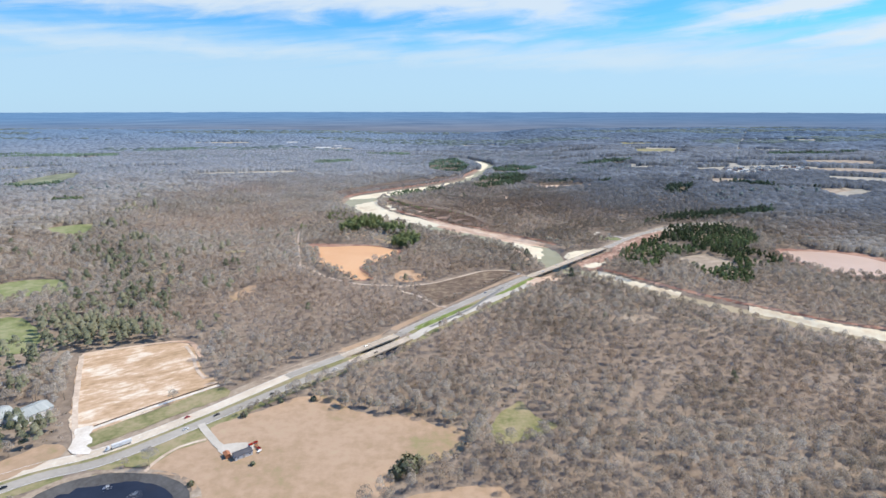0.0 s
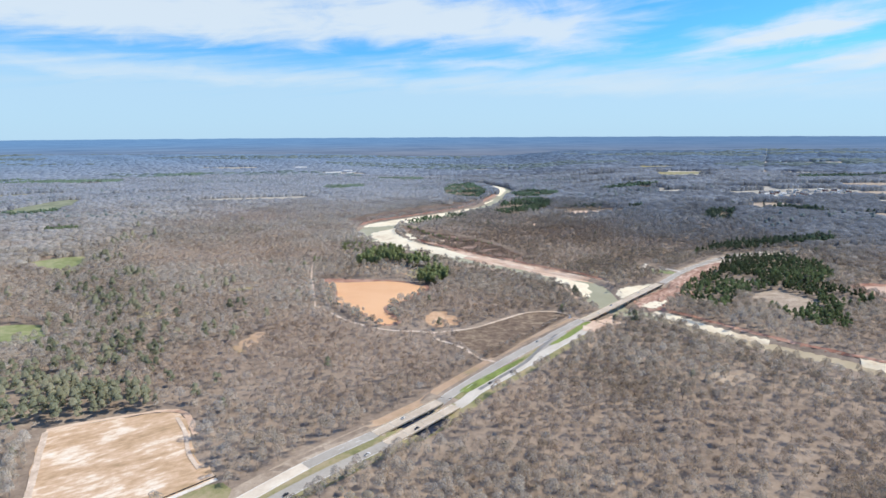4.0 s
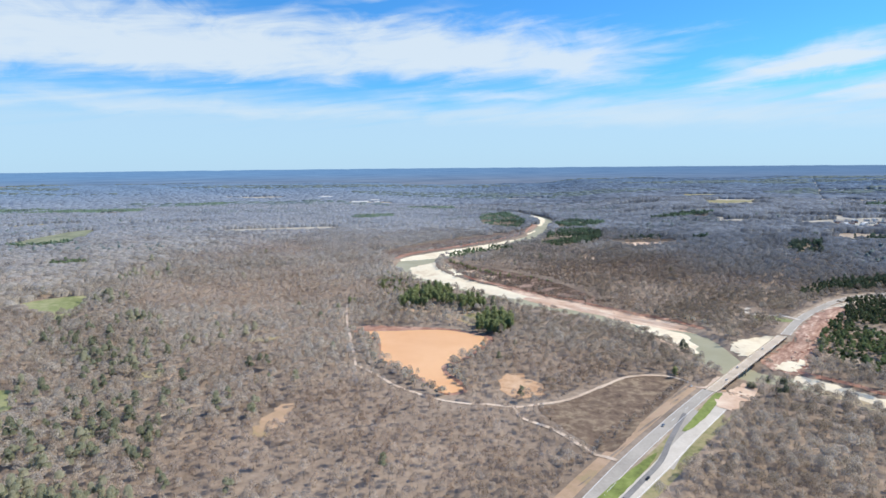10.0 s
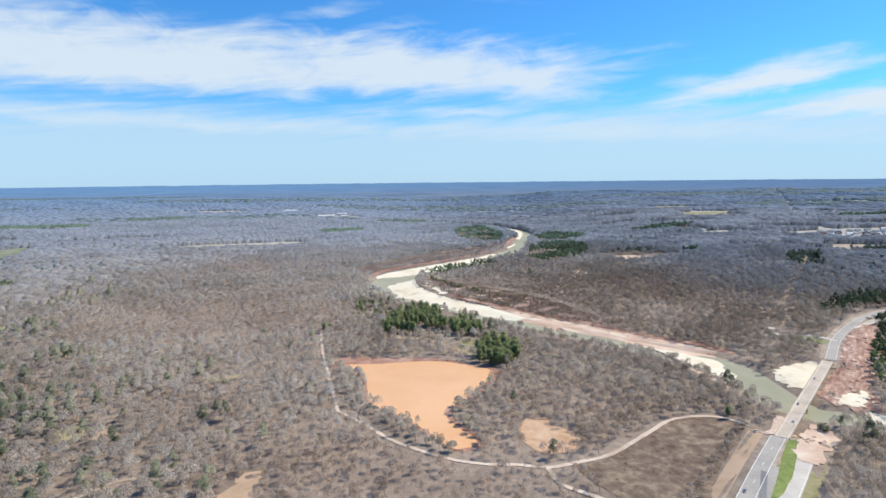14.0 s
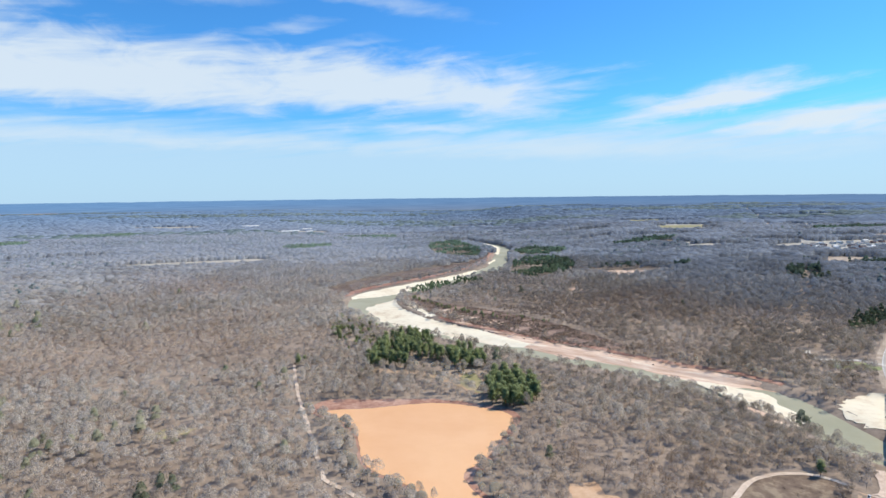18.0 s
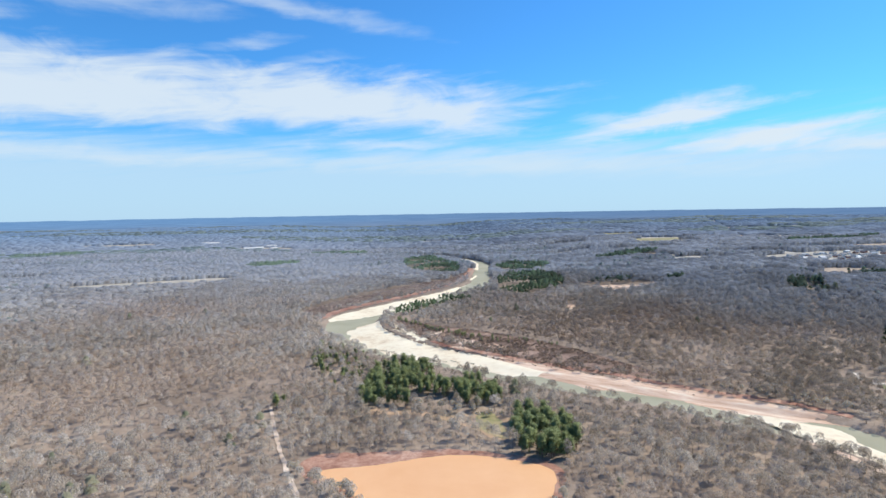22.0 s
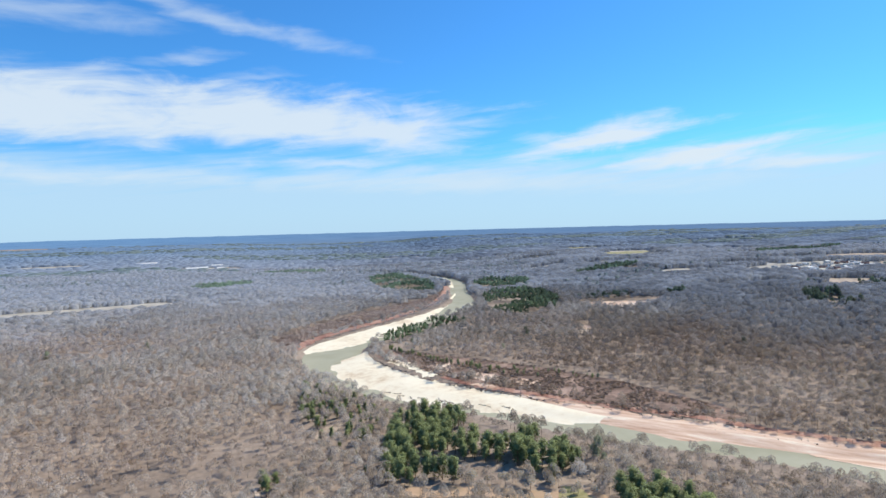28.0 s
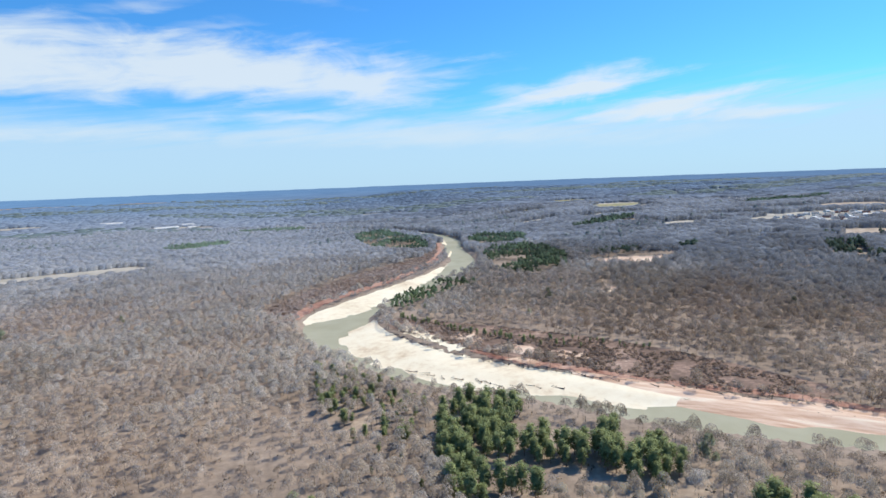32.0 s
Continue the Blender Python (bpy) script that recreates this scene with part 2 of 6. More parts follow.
def crown_surface(name, grey_stops, russet_stops, hazed_stops, lace=0.45, grain=0.55, haze_by="haze_tint"):
    """Leafless or needled crowns: a lacework of fine growth whose colour follows the stand (tone, russet) and takes on
    painted distance haze.
    """
    m = bpy.data.materials.new(name)
    m.use_nodes = True
    n = Nodes(m.node_tree)
    where = n.add("ShaderNodeTexCoord").outputs["Object"]

    def attr(key):
        node = n.add("ShaderNodeAttribute")
        node.attribute_name = key
        return node.outputs["Fac"]

    small = n.noise(where, grain, 7.0, 0.75)
    value = n.math("ADD", n.math("MULTIPLY_ADD", small, 1.1, -0.55), attr("tone"))
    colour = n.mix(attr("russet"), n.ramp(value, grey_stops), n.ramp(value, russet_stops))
    # bluish distance haze is mixed into the base colour here
    colour = n.mix(attr(haze_by), colour, n.ramp(value, hazed_stops))
    p = n.add("ShaderNodeBsdfPrincipled")
    n.put(p.inputs["Base Color"], colour)
    p.inputs["Roughness"].default_value, p.inputs["Specular IOR Level"].default_value = 0.9, 0.1
    glow, clear = n.add("ShaderNodeBsdfTranslucent"), n.add("ShaderNodeBsdfTransparent")
    n.put(glow.inputs[0], colour)
    body, open_air = n.add("ShaderNodeMixShader"), n.add("ShaderNodeMixShader")
    body.inputs[0].default_value = 0.3
    n.put(body.inputs[1], p.outputs[0])
    n.put(body.inputs[2], glow.outputs[0])
    upright = n.add("ShaderNodeMapping")
    upright.inputs["Scale"].default_value = (1, 1, 0.3)
    n.put(upright.inputs[0], where)
    gaps = n.noise(upright.outputs[0], grain * 2.0, 4.0, 0.65)
    n.put(open_air.inputs[0], n.math("MULTIPLY", n.smooth(gaps, 0.36, 0.60), lace * 1.7, clamp=True))
    n.put(open_air.inputs[1], body.outputs[0])
    n.put(open_air.inputs[2], clear.outputs[0])
    out = n.add("ShaderNodeOutputMaterial")
    n.put(out.inputs[0], open_air.outputs[0])
    return m


def dim(stops, r, g, b):
    return [(at, (c[0] * r, c[1] * g, c[2] * b)) for at, c in stops]


TWIGS = [(0.05, (0.22, 0.185, 0.145)), (0.38, (0.37, 0.325, 0.265)), (0.60, (0.45, 0.405, 0.34)), (0.95, (0.56, 0.515, 0.445))]
RUSSET = [(0.05, (0.21, 0.15, 0.11)), (0.38, (0.36, 0.265, 0.20)), (0.60, (0.44, 0.34, 0.265)), (0.95, (0.55, 0.455, 0.365))]
# twig colours with blue-grey distance haze already in them
HAZED_TWIGS = [(0.05, (0.185, 0.205, 0.235)), (0.38, (0.285, 0.315, 0.355)), (0.60, (0.345, 0.38, 0.425)), (0.95, (0.41, 0.445, 0.495))]
twigs_mat = crown_surface("bare_twigs", TWIGS, RUSSET, HAZED_TWIGS, 0.70, 0.8)
mid_twigs = crown_surface("mid_hardwood", TWIGS, RUSSET, HAZED_TWIGS, 0.34, 0.4)
# farthest woods: still bluer towards the skyline, haze put into the colour
far_twigs = crown_surface("hazed_far_woods", dim(HAZED_TWIGS, 0.86, 0.88, 0.92), dim(HAZED_TWIGS, 0.86, 0.88, 0.92), dim(HAZED_TWIGS, 0.58, 0.78, 0.98), 0.0, 0.03, "upland")
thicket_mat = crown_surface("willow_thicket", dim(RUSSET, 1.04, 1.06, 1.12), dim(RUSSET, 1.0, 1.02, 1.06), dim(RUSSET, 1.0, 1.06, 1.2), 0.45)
bark = surface("bark", [(0.3, (0.20, 0.17, 0.15)), (0.7, (0.44, 0.40, 0.36))], 1.2, 0.1, stretch=(1, 1, 0.25))
NEEDLES = [(0.05, (0.045, 0.06, 0.028)), (0.40, (0.095, 0.13, 0.055)), (0.62, (0.14, 0.185, 0.08)), (0.95, (0.21, 0.255, 0.115))]
needles = surface("pine_needles", [(0.2, (0.125, 0.155, 0.065)), (0.5, (0.235, 0.285, 0.12)), (0.8, (0.38, 0.415, 0.19))], 0.35, 0.02, spread=0.4, per_piece=0.3, rough=0.7, sheer=0.1)
# distant pines: blue-grey haze is put into the needle colour
hazed_pine = surface("hazed_pine_stands", [(0.3, (0.10, 0.14, 0.14)), (0.7, (0.17, 0.215, 0.21))], 0.05, 0.004)
# last ramp of these two: needles made bluer, distance haze in the colour
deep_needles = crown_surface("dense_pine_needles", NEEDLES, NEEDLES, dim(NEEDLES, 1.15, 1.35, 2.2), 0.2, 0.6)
cedar = crown_surface("evergreen_foliage", dim(NEEDLES, 1.75, 1.4, 2.1), dim(NEEDLES, 1.75, 1.4, 2.1), dim(NEEDLES, 1.6, 1.45, 2.3), 0.25, 0.6)
pine_bark = surface("pine_bark", [(0.3, (0.13, 0.08, 0.055)), (0.7, (0.30, 0.20, 0.15))], 2.0, 0.2, stretch=(1, 1, 0.3))
scrub_mat = surface("scrub", [(0.3, (0.12, 0.10, 0.065)), (0.5, (0.21, 0.16, 0.11)), (0.7, (0.30, 0.25, 0.16))], 0.2, 0.015, per_piece=0.3)
evergreen = surface("evergreen_shrub", [(0.3, (0.14, 0.155, 0.09)), (0.7, (0.33, 0.34, 0.22))], 0.4, 0.03, per_piece=0.3)
sand = surface("river_sand", [(0.18, (0.55, 0.42, 0.28)), (0.34, (0.71, 0.59, 0.415)), (0.50, (0.80, 0.705, 0.52)), (0.75, (0.85, 0.77, 0.59))], 0.11, 0.016, bump=0.4, stretch=(1, 1, 1))
pink_sand = surface("silty_sand", [(0.2, (0.42, 0.26, 0.18)), (0.42, (0.60, 0.42, 0.30)), (0.6, (0.71, 0.54, 0.40)), (0.8, (0.80, 0.69, 0.54))], 0.08, 0.016, bump=0.4)
bar_silt = surface("streaked_silt", [(0.2, (0.40, 0.235, 0.155)), (0.40, (0.58, 0.385, 0.265)), (0.56, (0.72, 0.53, 0.39)), (0.68, (0.82, 0.70, 0.54)), (0.85, (0.62, 0.42, 0.30))], 0.10, 0.03, bump=0.4, stretch=(0.22, 1.5, 1), turn=137, spread=0.45)
clay = surface("red_clay", [(0.25, (0.22, 0.10, 0.07)), (0.5, (0.40, 0.22, 0.155)), (0.72, (0.55, 0.36, 0.27))], 0.2, 0.03, bump=0.5)
mud_crust = surface("dried_mud", [(0.25, (0.42, 0.25, 0.14)), (0.5, (0.56, 0.36, 0.22)), (0.75, (0.66, 0.47, 0.31))], 0.15, 0.04, bump=0.3)
dark_bank = surface("scrubby_bank", [(0.3, (0.14, 0.095, 0.07)), (0.5, (0.23, 0.155, 0.115)), (0.68, (0.36, 0.245, 0.185)), (0.82, (0.56, 0.42, 0.32))], 0.2, 0.03, bump=0.5)
site_earth = surface("graded_earth", [(0.2, (0.34, 0.24, 0.13)), (0.4, (0.52, 0.35, 0.21)), (0.55, (0.64, 0.45, 0.30)), (0.64, (0.78, 0.63, 0.47)), (0.8, (0.86, 0.78, 0.66))], 0.15, 0.03, bump=0.5, spread=0.62, stretch=(0.6, 1.25, 1), turn=34)
pale_dirt = surface("pale_dirt", [(0.3, (0.50, 0.38, 0.28)), (0.6, (0.68, 0.55, 0.43)), (0.8, (0.80, 0.70, 0.58))], 0.3, 0.05, bump=0.2)
track_dirt = surface("track_dirt", [(0.3, (0.30, 0.23, 0.17)), (0.6, (0.45, 0.36, 0.27)), (0.8, (0.56, 0.47, 0.37))], 0.3, 0.05, bump=0.2)
dry_grass = surface("dry_grass", [(0.22, (0.34, 0.285, 0.145)), (0.40, (0.43, 0.30, 0.19)), (0.6, (0.51, 0.355, 0.24)), (0.8, (0.51, 0.385, 0.25))], 0.12, 0.014, bump=0.2)
verge_grass = surface("verge_grass", [(0.3, (0.19, 0.195, 0.08)), (0.5, (0.31, 0.28, 0.14)), (0.7, (0.41, 0.33, 0.20))], 0.2, 0.03, bump=0.2)
green_grass = surface("winter_wheat", [(0.3, (0.165, 0.185, 0.075)), (0.5, (0.25, 0.275, 0.12)), (0.7, (0.35, 0.34, 0.19))], 0.1, 0.02, bump=0.2)
spring_grass = surface("spring_grass", [(0.3, (0.14, 0.17, 0.05)), (0.6, (0.24, 0.29, 0.08)), (0.8, (0.36, 0.35, 0.16))], 0.2, 0.04, bump=0.2)
far_field = surface("stubble", [(0.3, (0.34, 0.31, 0.25)), (0.6, (0.45, 0.41, 0.34)), (0.8, (0.53, 0.49, 0.42))], 0.05, 0.008)
faded_cut = surface("mown_cut", [(0.3, (0.30, 0.29, 0.27)), (0.7, (0.40, 0.385, 0.36))], 0.05, 0.01)
asphalt = surface("old_asphalt", [(0.2, (0.34, 0.305, 0.26)), (0.8, (0.50, 0.455, 0.39))], 0.4, 0.02, bump=0.02)
dark_asphalt = surface("new_asphalt", [(0.3, (0.20, 0.19, 0.18)), (0.7, (0.29, 0.275, 0.26))], 0.4, 0.03, bump=0.02)
concrete = surface("concrete_road", [(0.3, (0.62, 0.52, 0.40)), (0.6, (0.73, 0.63, 0.50)), (0.8, (0.79, 0.71, 0.58))], 0.3, 0.03, bump=0.02)
deck_concrete = surface("bridge_concrete", [(0.3, (0.47, 0.385, 0.29)), (0.7, (0.62, 0.52, 0.405))], 0.4, 0.05, bump=0.02)
white_stone = surface("white_stone", [(0.3, (0.66, 0.58, 0.48)), (0.7, (0.86, 0.80, 0.71))], 0.4, 0.06, bump=0.1)
gravel = surface("pale_gravel", [(0.2, (0.50, 0.45, 0.375)), (0.8, (0.68, 0.62, 0.53))], 0.6, 0.05, bump=0.1)
paint = simple("road_paint", (0.82, 0.82, 0.80), 0.7)
cutover_mat = surface("cutover_brush", [(0.25, (0.115, 0.08, 0.058)), (0.5, (0.20, 0.142, 0.10)), (0.7, (0.32, 0.245, 0.165))], 0.12, 0.035, bump=0.6, spread=0.4)
liner = surface("pond_liner", [(0.3, (0.085, 0.08, 0.075)), (0.7, (0.155, 0.148, 0.14))], 0.3, 0.04, rough=0.7)
riprap = surface("riprap", [(0.25, (0.42, 0.31, 0.24)), (0.5, (0.60, 0.47, 0.38)), (0.75, (0.78, 0.67, 0.56))], 0.5, 0.05, bump=0.4)


def water_surface(name, deep, pale, rough=0.12, ripple=0.35, broad=0.01):
    m = surface(name, [(0.3, deep), (0.7, pale)], 0.03, broad, rough, spec=0.12 if rough < 0.5 else 0.05, spread=0.7)
    n = m.node_tree
    p = next(x for x in n.nodes if x.type == "BSDF_PRINCIPLED")
    h = Nodes(n, keep=True)
    b = h.add("ShaderNodeBump")
    b.inputs["Strength"].default_value, b.inputs["Distance"].default_value = 0.25, 0.05
    h.put(b.inputs["Height"], h.noise(h.add("ShaderNodeTexCoord").outputs["Object"], ripple, 3.0))
    h.put(p.inputs["Normal"], b.outputs[0])
    return m


river_green = water_surface("green_river_water", (0.34, 0.325, 0.22), (0.41, 0.39, 0.28), 0.6)
shallow = water_surface("silty_shallows", (0.38, 0.31, 0.20), (0.47, 0.39, 0.265), 0.5)
pink_pond = water_surface("silty_pond_water", (0.58, 0.40, 0.285), (0.64, 0.46, 0.34), 0.45)
pond_mud = water_surface("muddy_pond_water", (0.74, 0.41, 0.205), (0.80, 0.475, 0.25), 0.45)
dark_water = water_surface("dark_pond_water", (0.02, 0.025, 0.04), (0.04, 0.05, 0.075), 0.08)


# ---- geometry helpers ----
def np_mesh(name, verts, tris, material, smooth=False, normals=None):
    """A mesh from arrays of places and triangles, and for foliage the way each point faces."""
    me = bpy.data.meshes.new(name)
    verts, tris = np.asarray(verts, np.float32), np.asarray(tris, np.int32)
    me.vertices.add(len(verts))
    me.vertices.foreach_set("co", verts.ravel())
    me.loops.add(tris.size)
    me.loops.foreach_set("vertex_index", tris.ravel())
    me.polygons.add(len(tris))
    me.polygons.foreach_set("loop_start", np.arange(0, tris.size, 3, dtype=np.int32))
    me.polygons.foreach_set("use_smooth", np.full(len(tris), smooth))
    me.update(calc_edges=True)
    me.materials.append(material)
    if normals is not None:
        me.attributes.new("custom_normal", "FLOAT_VECTOR", "POINT").data.foreach_set("vector", np.asarray(normals, np.float32).ravel())
    return me


def setting(name, verts, tris, material, label, category, kind="structure", smooth=True, group="", normals=None):
    return tagged(new(name, np_mesh(name, verts, tris, material, smooth, normals)), label, category, group, kind)


def curve(points, step=8.0, closed=False):
    """Catmull-Rom through the points (any number of columns), sampled about every step metres."""
    p = np.asarray(points, float)
    p = np.vstack([p[-1], p, p[0], p[1]]) if closed else np.vstack([2 * p[0] - p[1], p, 2 * p[-1] - p[-2]])
    out = []
    for a, b, c, d in zip(p, p[1:], p[2:], p[3:]):
        k = max(2, int(np.hypot(*(c - b)[:2]) / step))
        for t in np.arange(k)[:, None] / k:
            out.append((0.5 * (2 * b + (c - a) * t + (2 * a - 5 * b + 4 * c - d) * t ** 2 + (3 * b - a - 3 * c + d) * t ** 3)).ravel())
    if not closed:
        out.append(p[-2])
    return np.array(out)


def sm(v):
    v = np.clip(v, 0, 1)
    return v * v * (3 - 2 * v)


def reach(x, y, line):
    """For places x, y: the distance to the nearest sample of a line, and that sample's number."""
    best, which = np.full(x.shape, 1e9), np.zeros(x.shape, int)
    for i, q in enumerate(line):
        d = np.hypot(x - q[0], y - q[1])
        near = d < best
        best[near], which[near] = d[near], i
    return best, which


def inside(x, y, outline):
    """Which of the places lie within a closed outline."""
    hit = np.zeros(x.shape, bool)
    o = np.asarray(outline)
    for (ax, ay), (bx, by) in zip(o[:, :2], np.roll(o, -1, 0)[:, :2]):
        if ay != by:
            hit ^= ((ay > y) != (by > y)) & (x < (bx - ax) * (y - ay) / (by - ay) + ax)
    return hit


# ---- the plan: river, road, ground ----
# the river bed: centre and half width, from below the bridge to the far loop
RIVER = curve([(760, 500, 26), (660, 560, 26), (540, 641, 25), (478, 680, 23), (417, 738, 22), (345, 803, 24), (297, 862, 24), (252, 921, 24), (214, 938, 27),
               (200, 975, 31), (200, 1030, 34), (193, 1075, 38), (158, 1130, 40), (80, 1217, 34), (25, 1267, 38), (-32, 1323, 42), (-87, 1387, 40),
               (-137, 1436, 43), (-172, 1475, 46), (-208, 1536, 48), (-236, 1600, 52), (-248, 1675, 52), (-240, 1742, 50), (-195, 1804, 46), (-90, 1925, 40),
               (20, 2040, 44), (105, 2210, 36), (155, 2430, 32), (207, 2620, 36), (212, 2800, 44), (185, 2950, 46), (120, 3090, 44), (0, 3230, 40), (-160, 3330, 36)], 14)
# middle of the highway; eastward it bends away over the hill
ROAD = curve([(-420, 262), (-326, 363), (-268, 398), (-209, 460), (-153, 524), (-103, 573), (-48, 634), (-16, 671), (31, 728), (92, 802), (146, 876),
              (228, 968), (317, 1067), (382, 1150), (445, 1214), (517, 1275), (586, 1316), (650, 1340), (720, 1354), (860, 1384), (1050, 1440)], 8)


def ground_height(x, y):
    left = sm((-x - 330) / 750) * 20 * sm((y - 250) / 500)
    right = sm((x - 380) / 550) * 34 * sm((y - 1350) / 600)
    far = 62 * sm((np.hypot(x + 150, y - 450) - 2700) / 2600)
    z = left + right + far + (np.sin(x / 213 + 1.3) * np.cos(y / 171) + 0.6 * np.sin((x + y) / 97)) * (0.12 * (left + right) + 0.03 * far)
    z = z * sm(np.abs(np.hypot(x + 235, y - 340) / 120))
    d, i = reach(x, y, RIVER)
    edge = RIVER[i, 2] - d
    valley = sm((d - RIVER[i, 2]) / 160)
    z = np.where(y > 2600, z * (0.25 + 0.75 * valley), z * valley)
    d, i = reach(x, y, ROAD)
    high = np.interp(ROAD[i, 1], [300, 450, 570, 650, 860, 1070, 1300, 1400], [0.4, 0.8, 3.0, 3.0, 5.6, 5.6, 3.0, 1.0])
    ends = ROAD[i, 1]
    gap = np.where((ends > 582) & (ends < 634) | (ends > 880) & (ends < 1062), 0.0, 1.0)
    z = z + high * gap * sm((46 - d) / 20)
    z = z - 5.5 * sm((edge + 1) / 11)
    bowl = np.hypot((x + 236) / 58, (y - 340) / 37)
    return z - 3.0 * sm((1.02 - bowl) / 0.2)


def steps(*runs):
    out = [runs[0][0]]
    for _, end, step in runs:
        k = max(1, round((end - out[-1]) / step))
        out += list(np.linspace(out[-1], end, k + 1)[1:])
    return np.array(out)


GX = steps((-7000, -2600, 160), (-2600, -900, 50), (-900, -480, 22), (-480, 760, 9), (760, 1500, 35), (1500, 2800, 60), (2800, 7000, 160))
GY = steps((-1500, 200, 80), (200, 320, 20), (320, 1500, 9), (1500, 2200, 13), (2200, 3400, 24), (3400, 5600, 60), (5600, 8200, 130))
gx, gy = np.meshgrid(GX, GY)
GZ = ground_height(gx, gy)


def gz(x, y):
    """Height of the ground sheet at places x, y."""
    x, y = np.asarray(x, float), np.asarray(y, float)
    i = np.clip(np.searchsorted(GX, x) - 1, 0, len(GX) - 2)
    j = np.clip(np.searchsorted(GY, y) - 1, 0, len(GY) - 2)
    u, v = (x - GX[i]) / (GX[i + 1] - GX[i]), (y - GY[j]) / (GY[j + 1] - GY[j])
    a, b, c, d = GZ[j, i], GZ[j, i + 1], GZ[j + 1, i + 1], GZ[j + 1, i]
    return np.where(u > v, a + (b - a) * u + (c - b) * v, a + (d - a) * v + (c - d) * u)


def grid_tris(rows, cols):
    k = (np.arange(rows - 1)[:, None] * cols + np.arange(cols - 1)[None]).ravel()
    return np.vstack([np.stack([k, k + 1, k + cols + 1], 1), np.stack([k, k + cols + 1, k + cols], 1)])


setting("ground", np.stack([gx, gy, GZ], -1).reshape(-1, 3), grid_tris(len(GY), len(GX)), litter,
        "rolling river-bottom land covered in brown leaf litter", "ground")

NO_TREES = []   # outlines kept free of trees
NO_LINES = []   # lines kept free of trees: samples and half width


def ribbon(name, points, width, material, label, category, lift=0.2, step=8.0, clear=0.0, z=None, across=3, wobble=0.0, kind="structure"):
    """A strip along a line, lying on the ground (or at height z along the line)."""
    line = curve(points, step)
    way = np.gradient(line[:, :2], axis=0)
    way /= np.linalg.norm(way, axis=1)[:, None] + 1e-9
    side = np.stack([way[:, 1], -way[:, 0]], 1)
    half = (line[:, 2] if line.shape[1] > 2 else np.full(len(line), width / 2.0))
    rng = np.random.default_rng(len(name) + len(line))
    rows = []
    for k in np.linspace(-1, 1, across):
        w = half * k * (1 + wobble * rng.uniform(-1, 1, len(line)))
        xy = line[:, :2] + side * w[:, None]
        zz = gz(xy[:, 0], xy[:, 1]) + lift if z is None else np.full(len(line), z)
        rows.append(np.column_stack([xy, zz]))
    v = np.stack(rows, 1).reshape(-1, 3)
    if clear:
        NO_LINES.append((line[:, :2], clear))
    return setting(name, v, grid_tris(len(line), across), material, label, category, kind)


def strip(name, near, far, material, label, category, z_near, z_far, across=9, lumps=0.75, kind="structure"):
    """A bank between two lines, rising from one to the other in uneven lumps."""
    a, b = curve(near, 7.0), curve(far, 7.0)
    k = max(len(a), len(b))
    a = np.stack([np.interp(np.linspace(0, 1, k), np.linspace(0, 1, len(a)), a[:, i]) for i in (0, 1)], 1)
    b = np.stack([np.interp(np.linspace(0, 1, k), np.linspace(0, 1, len(b)), b[:, i]) for i in (0, 1)], 1)
    gap = b - a
    b = b + gap / (np.linalg.norm(gap, axis=1)[:, None] + 1e-6) * 5.0
    s = np.linspace(0, 1, across)[None, :, None]
    xy = a[:, None] * (1 - s) + b[:, None] * s
    x, y = xy[..., 0], xy[..., 1]
    bumps = np.sin(x / 13 + 2 * np.sin(y / 21)) * np.cos(y / 17 + x / 31) + 0.5 * np.sin(x / 5.3 + y / 7.1)
    z = z_near + (z_far - z_near) * sm(np.linspace(0, 1, across) * 1.6)[None] + lumps * bumps * 0.6
    return setting(name, np.stack([x, y, z], -1).reshape(-1, 3), grid_tris(k, across), material, label, category, kind)


def patch(name, outline, material, label, category, lift=0.25, level=None, grid=None, ragged=1.5, clear=True, kind="structure", step=6.0):
    """A patch of ground cover within an outline, following the ground or level."""
    from mathutils.geometry import delaunay_2d_cdt
    rng = np.random.default_rng(len(outline) * 7 + len(name))
    o = curve(outline, step, closed=True)[:, :2]
    if clear:
        NO_TREES.append(o)
    o = o + rng.uniform(-ragged, ragged, o.shape)
    lo, hi = o.min(0), o.max(0)
    grid = grid or max(8.0, (hi - lo).max() / 28)
    px, py = np.meshgrid(np.arange(lo[0], hi[0], grid), np.arange(lo[1], hi[1], grid))
    px, py = px.ravel(), py.ravel()
    ok = inside(px, py, o)
    ok &= reach(px, py, o)[0] > grid * 0.35
    pts = np.vstack([o, np.column_stack([px[ok], py[ok]])])
    verts, _, faces, *_ = delaunay_2d_cdt([Vector(p) for p in pts], [], [list(range(len(o)))], 1, 1e-4)
    v = np.array([tuple(p) for p in verts])
    z = gz(v[:, 0], v[:, 1]) + lift if level is None else np.full(len(v), level)
    return setting(name, np.column_stack([v, z]), [f for f in faces if len(f) == 3], material, label, category, kind)

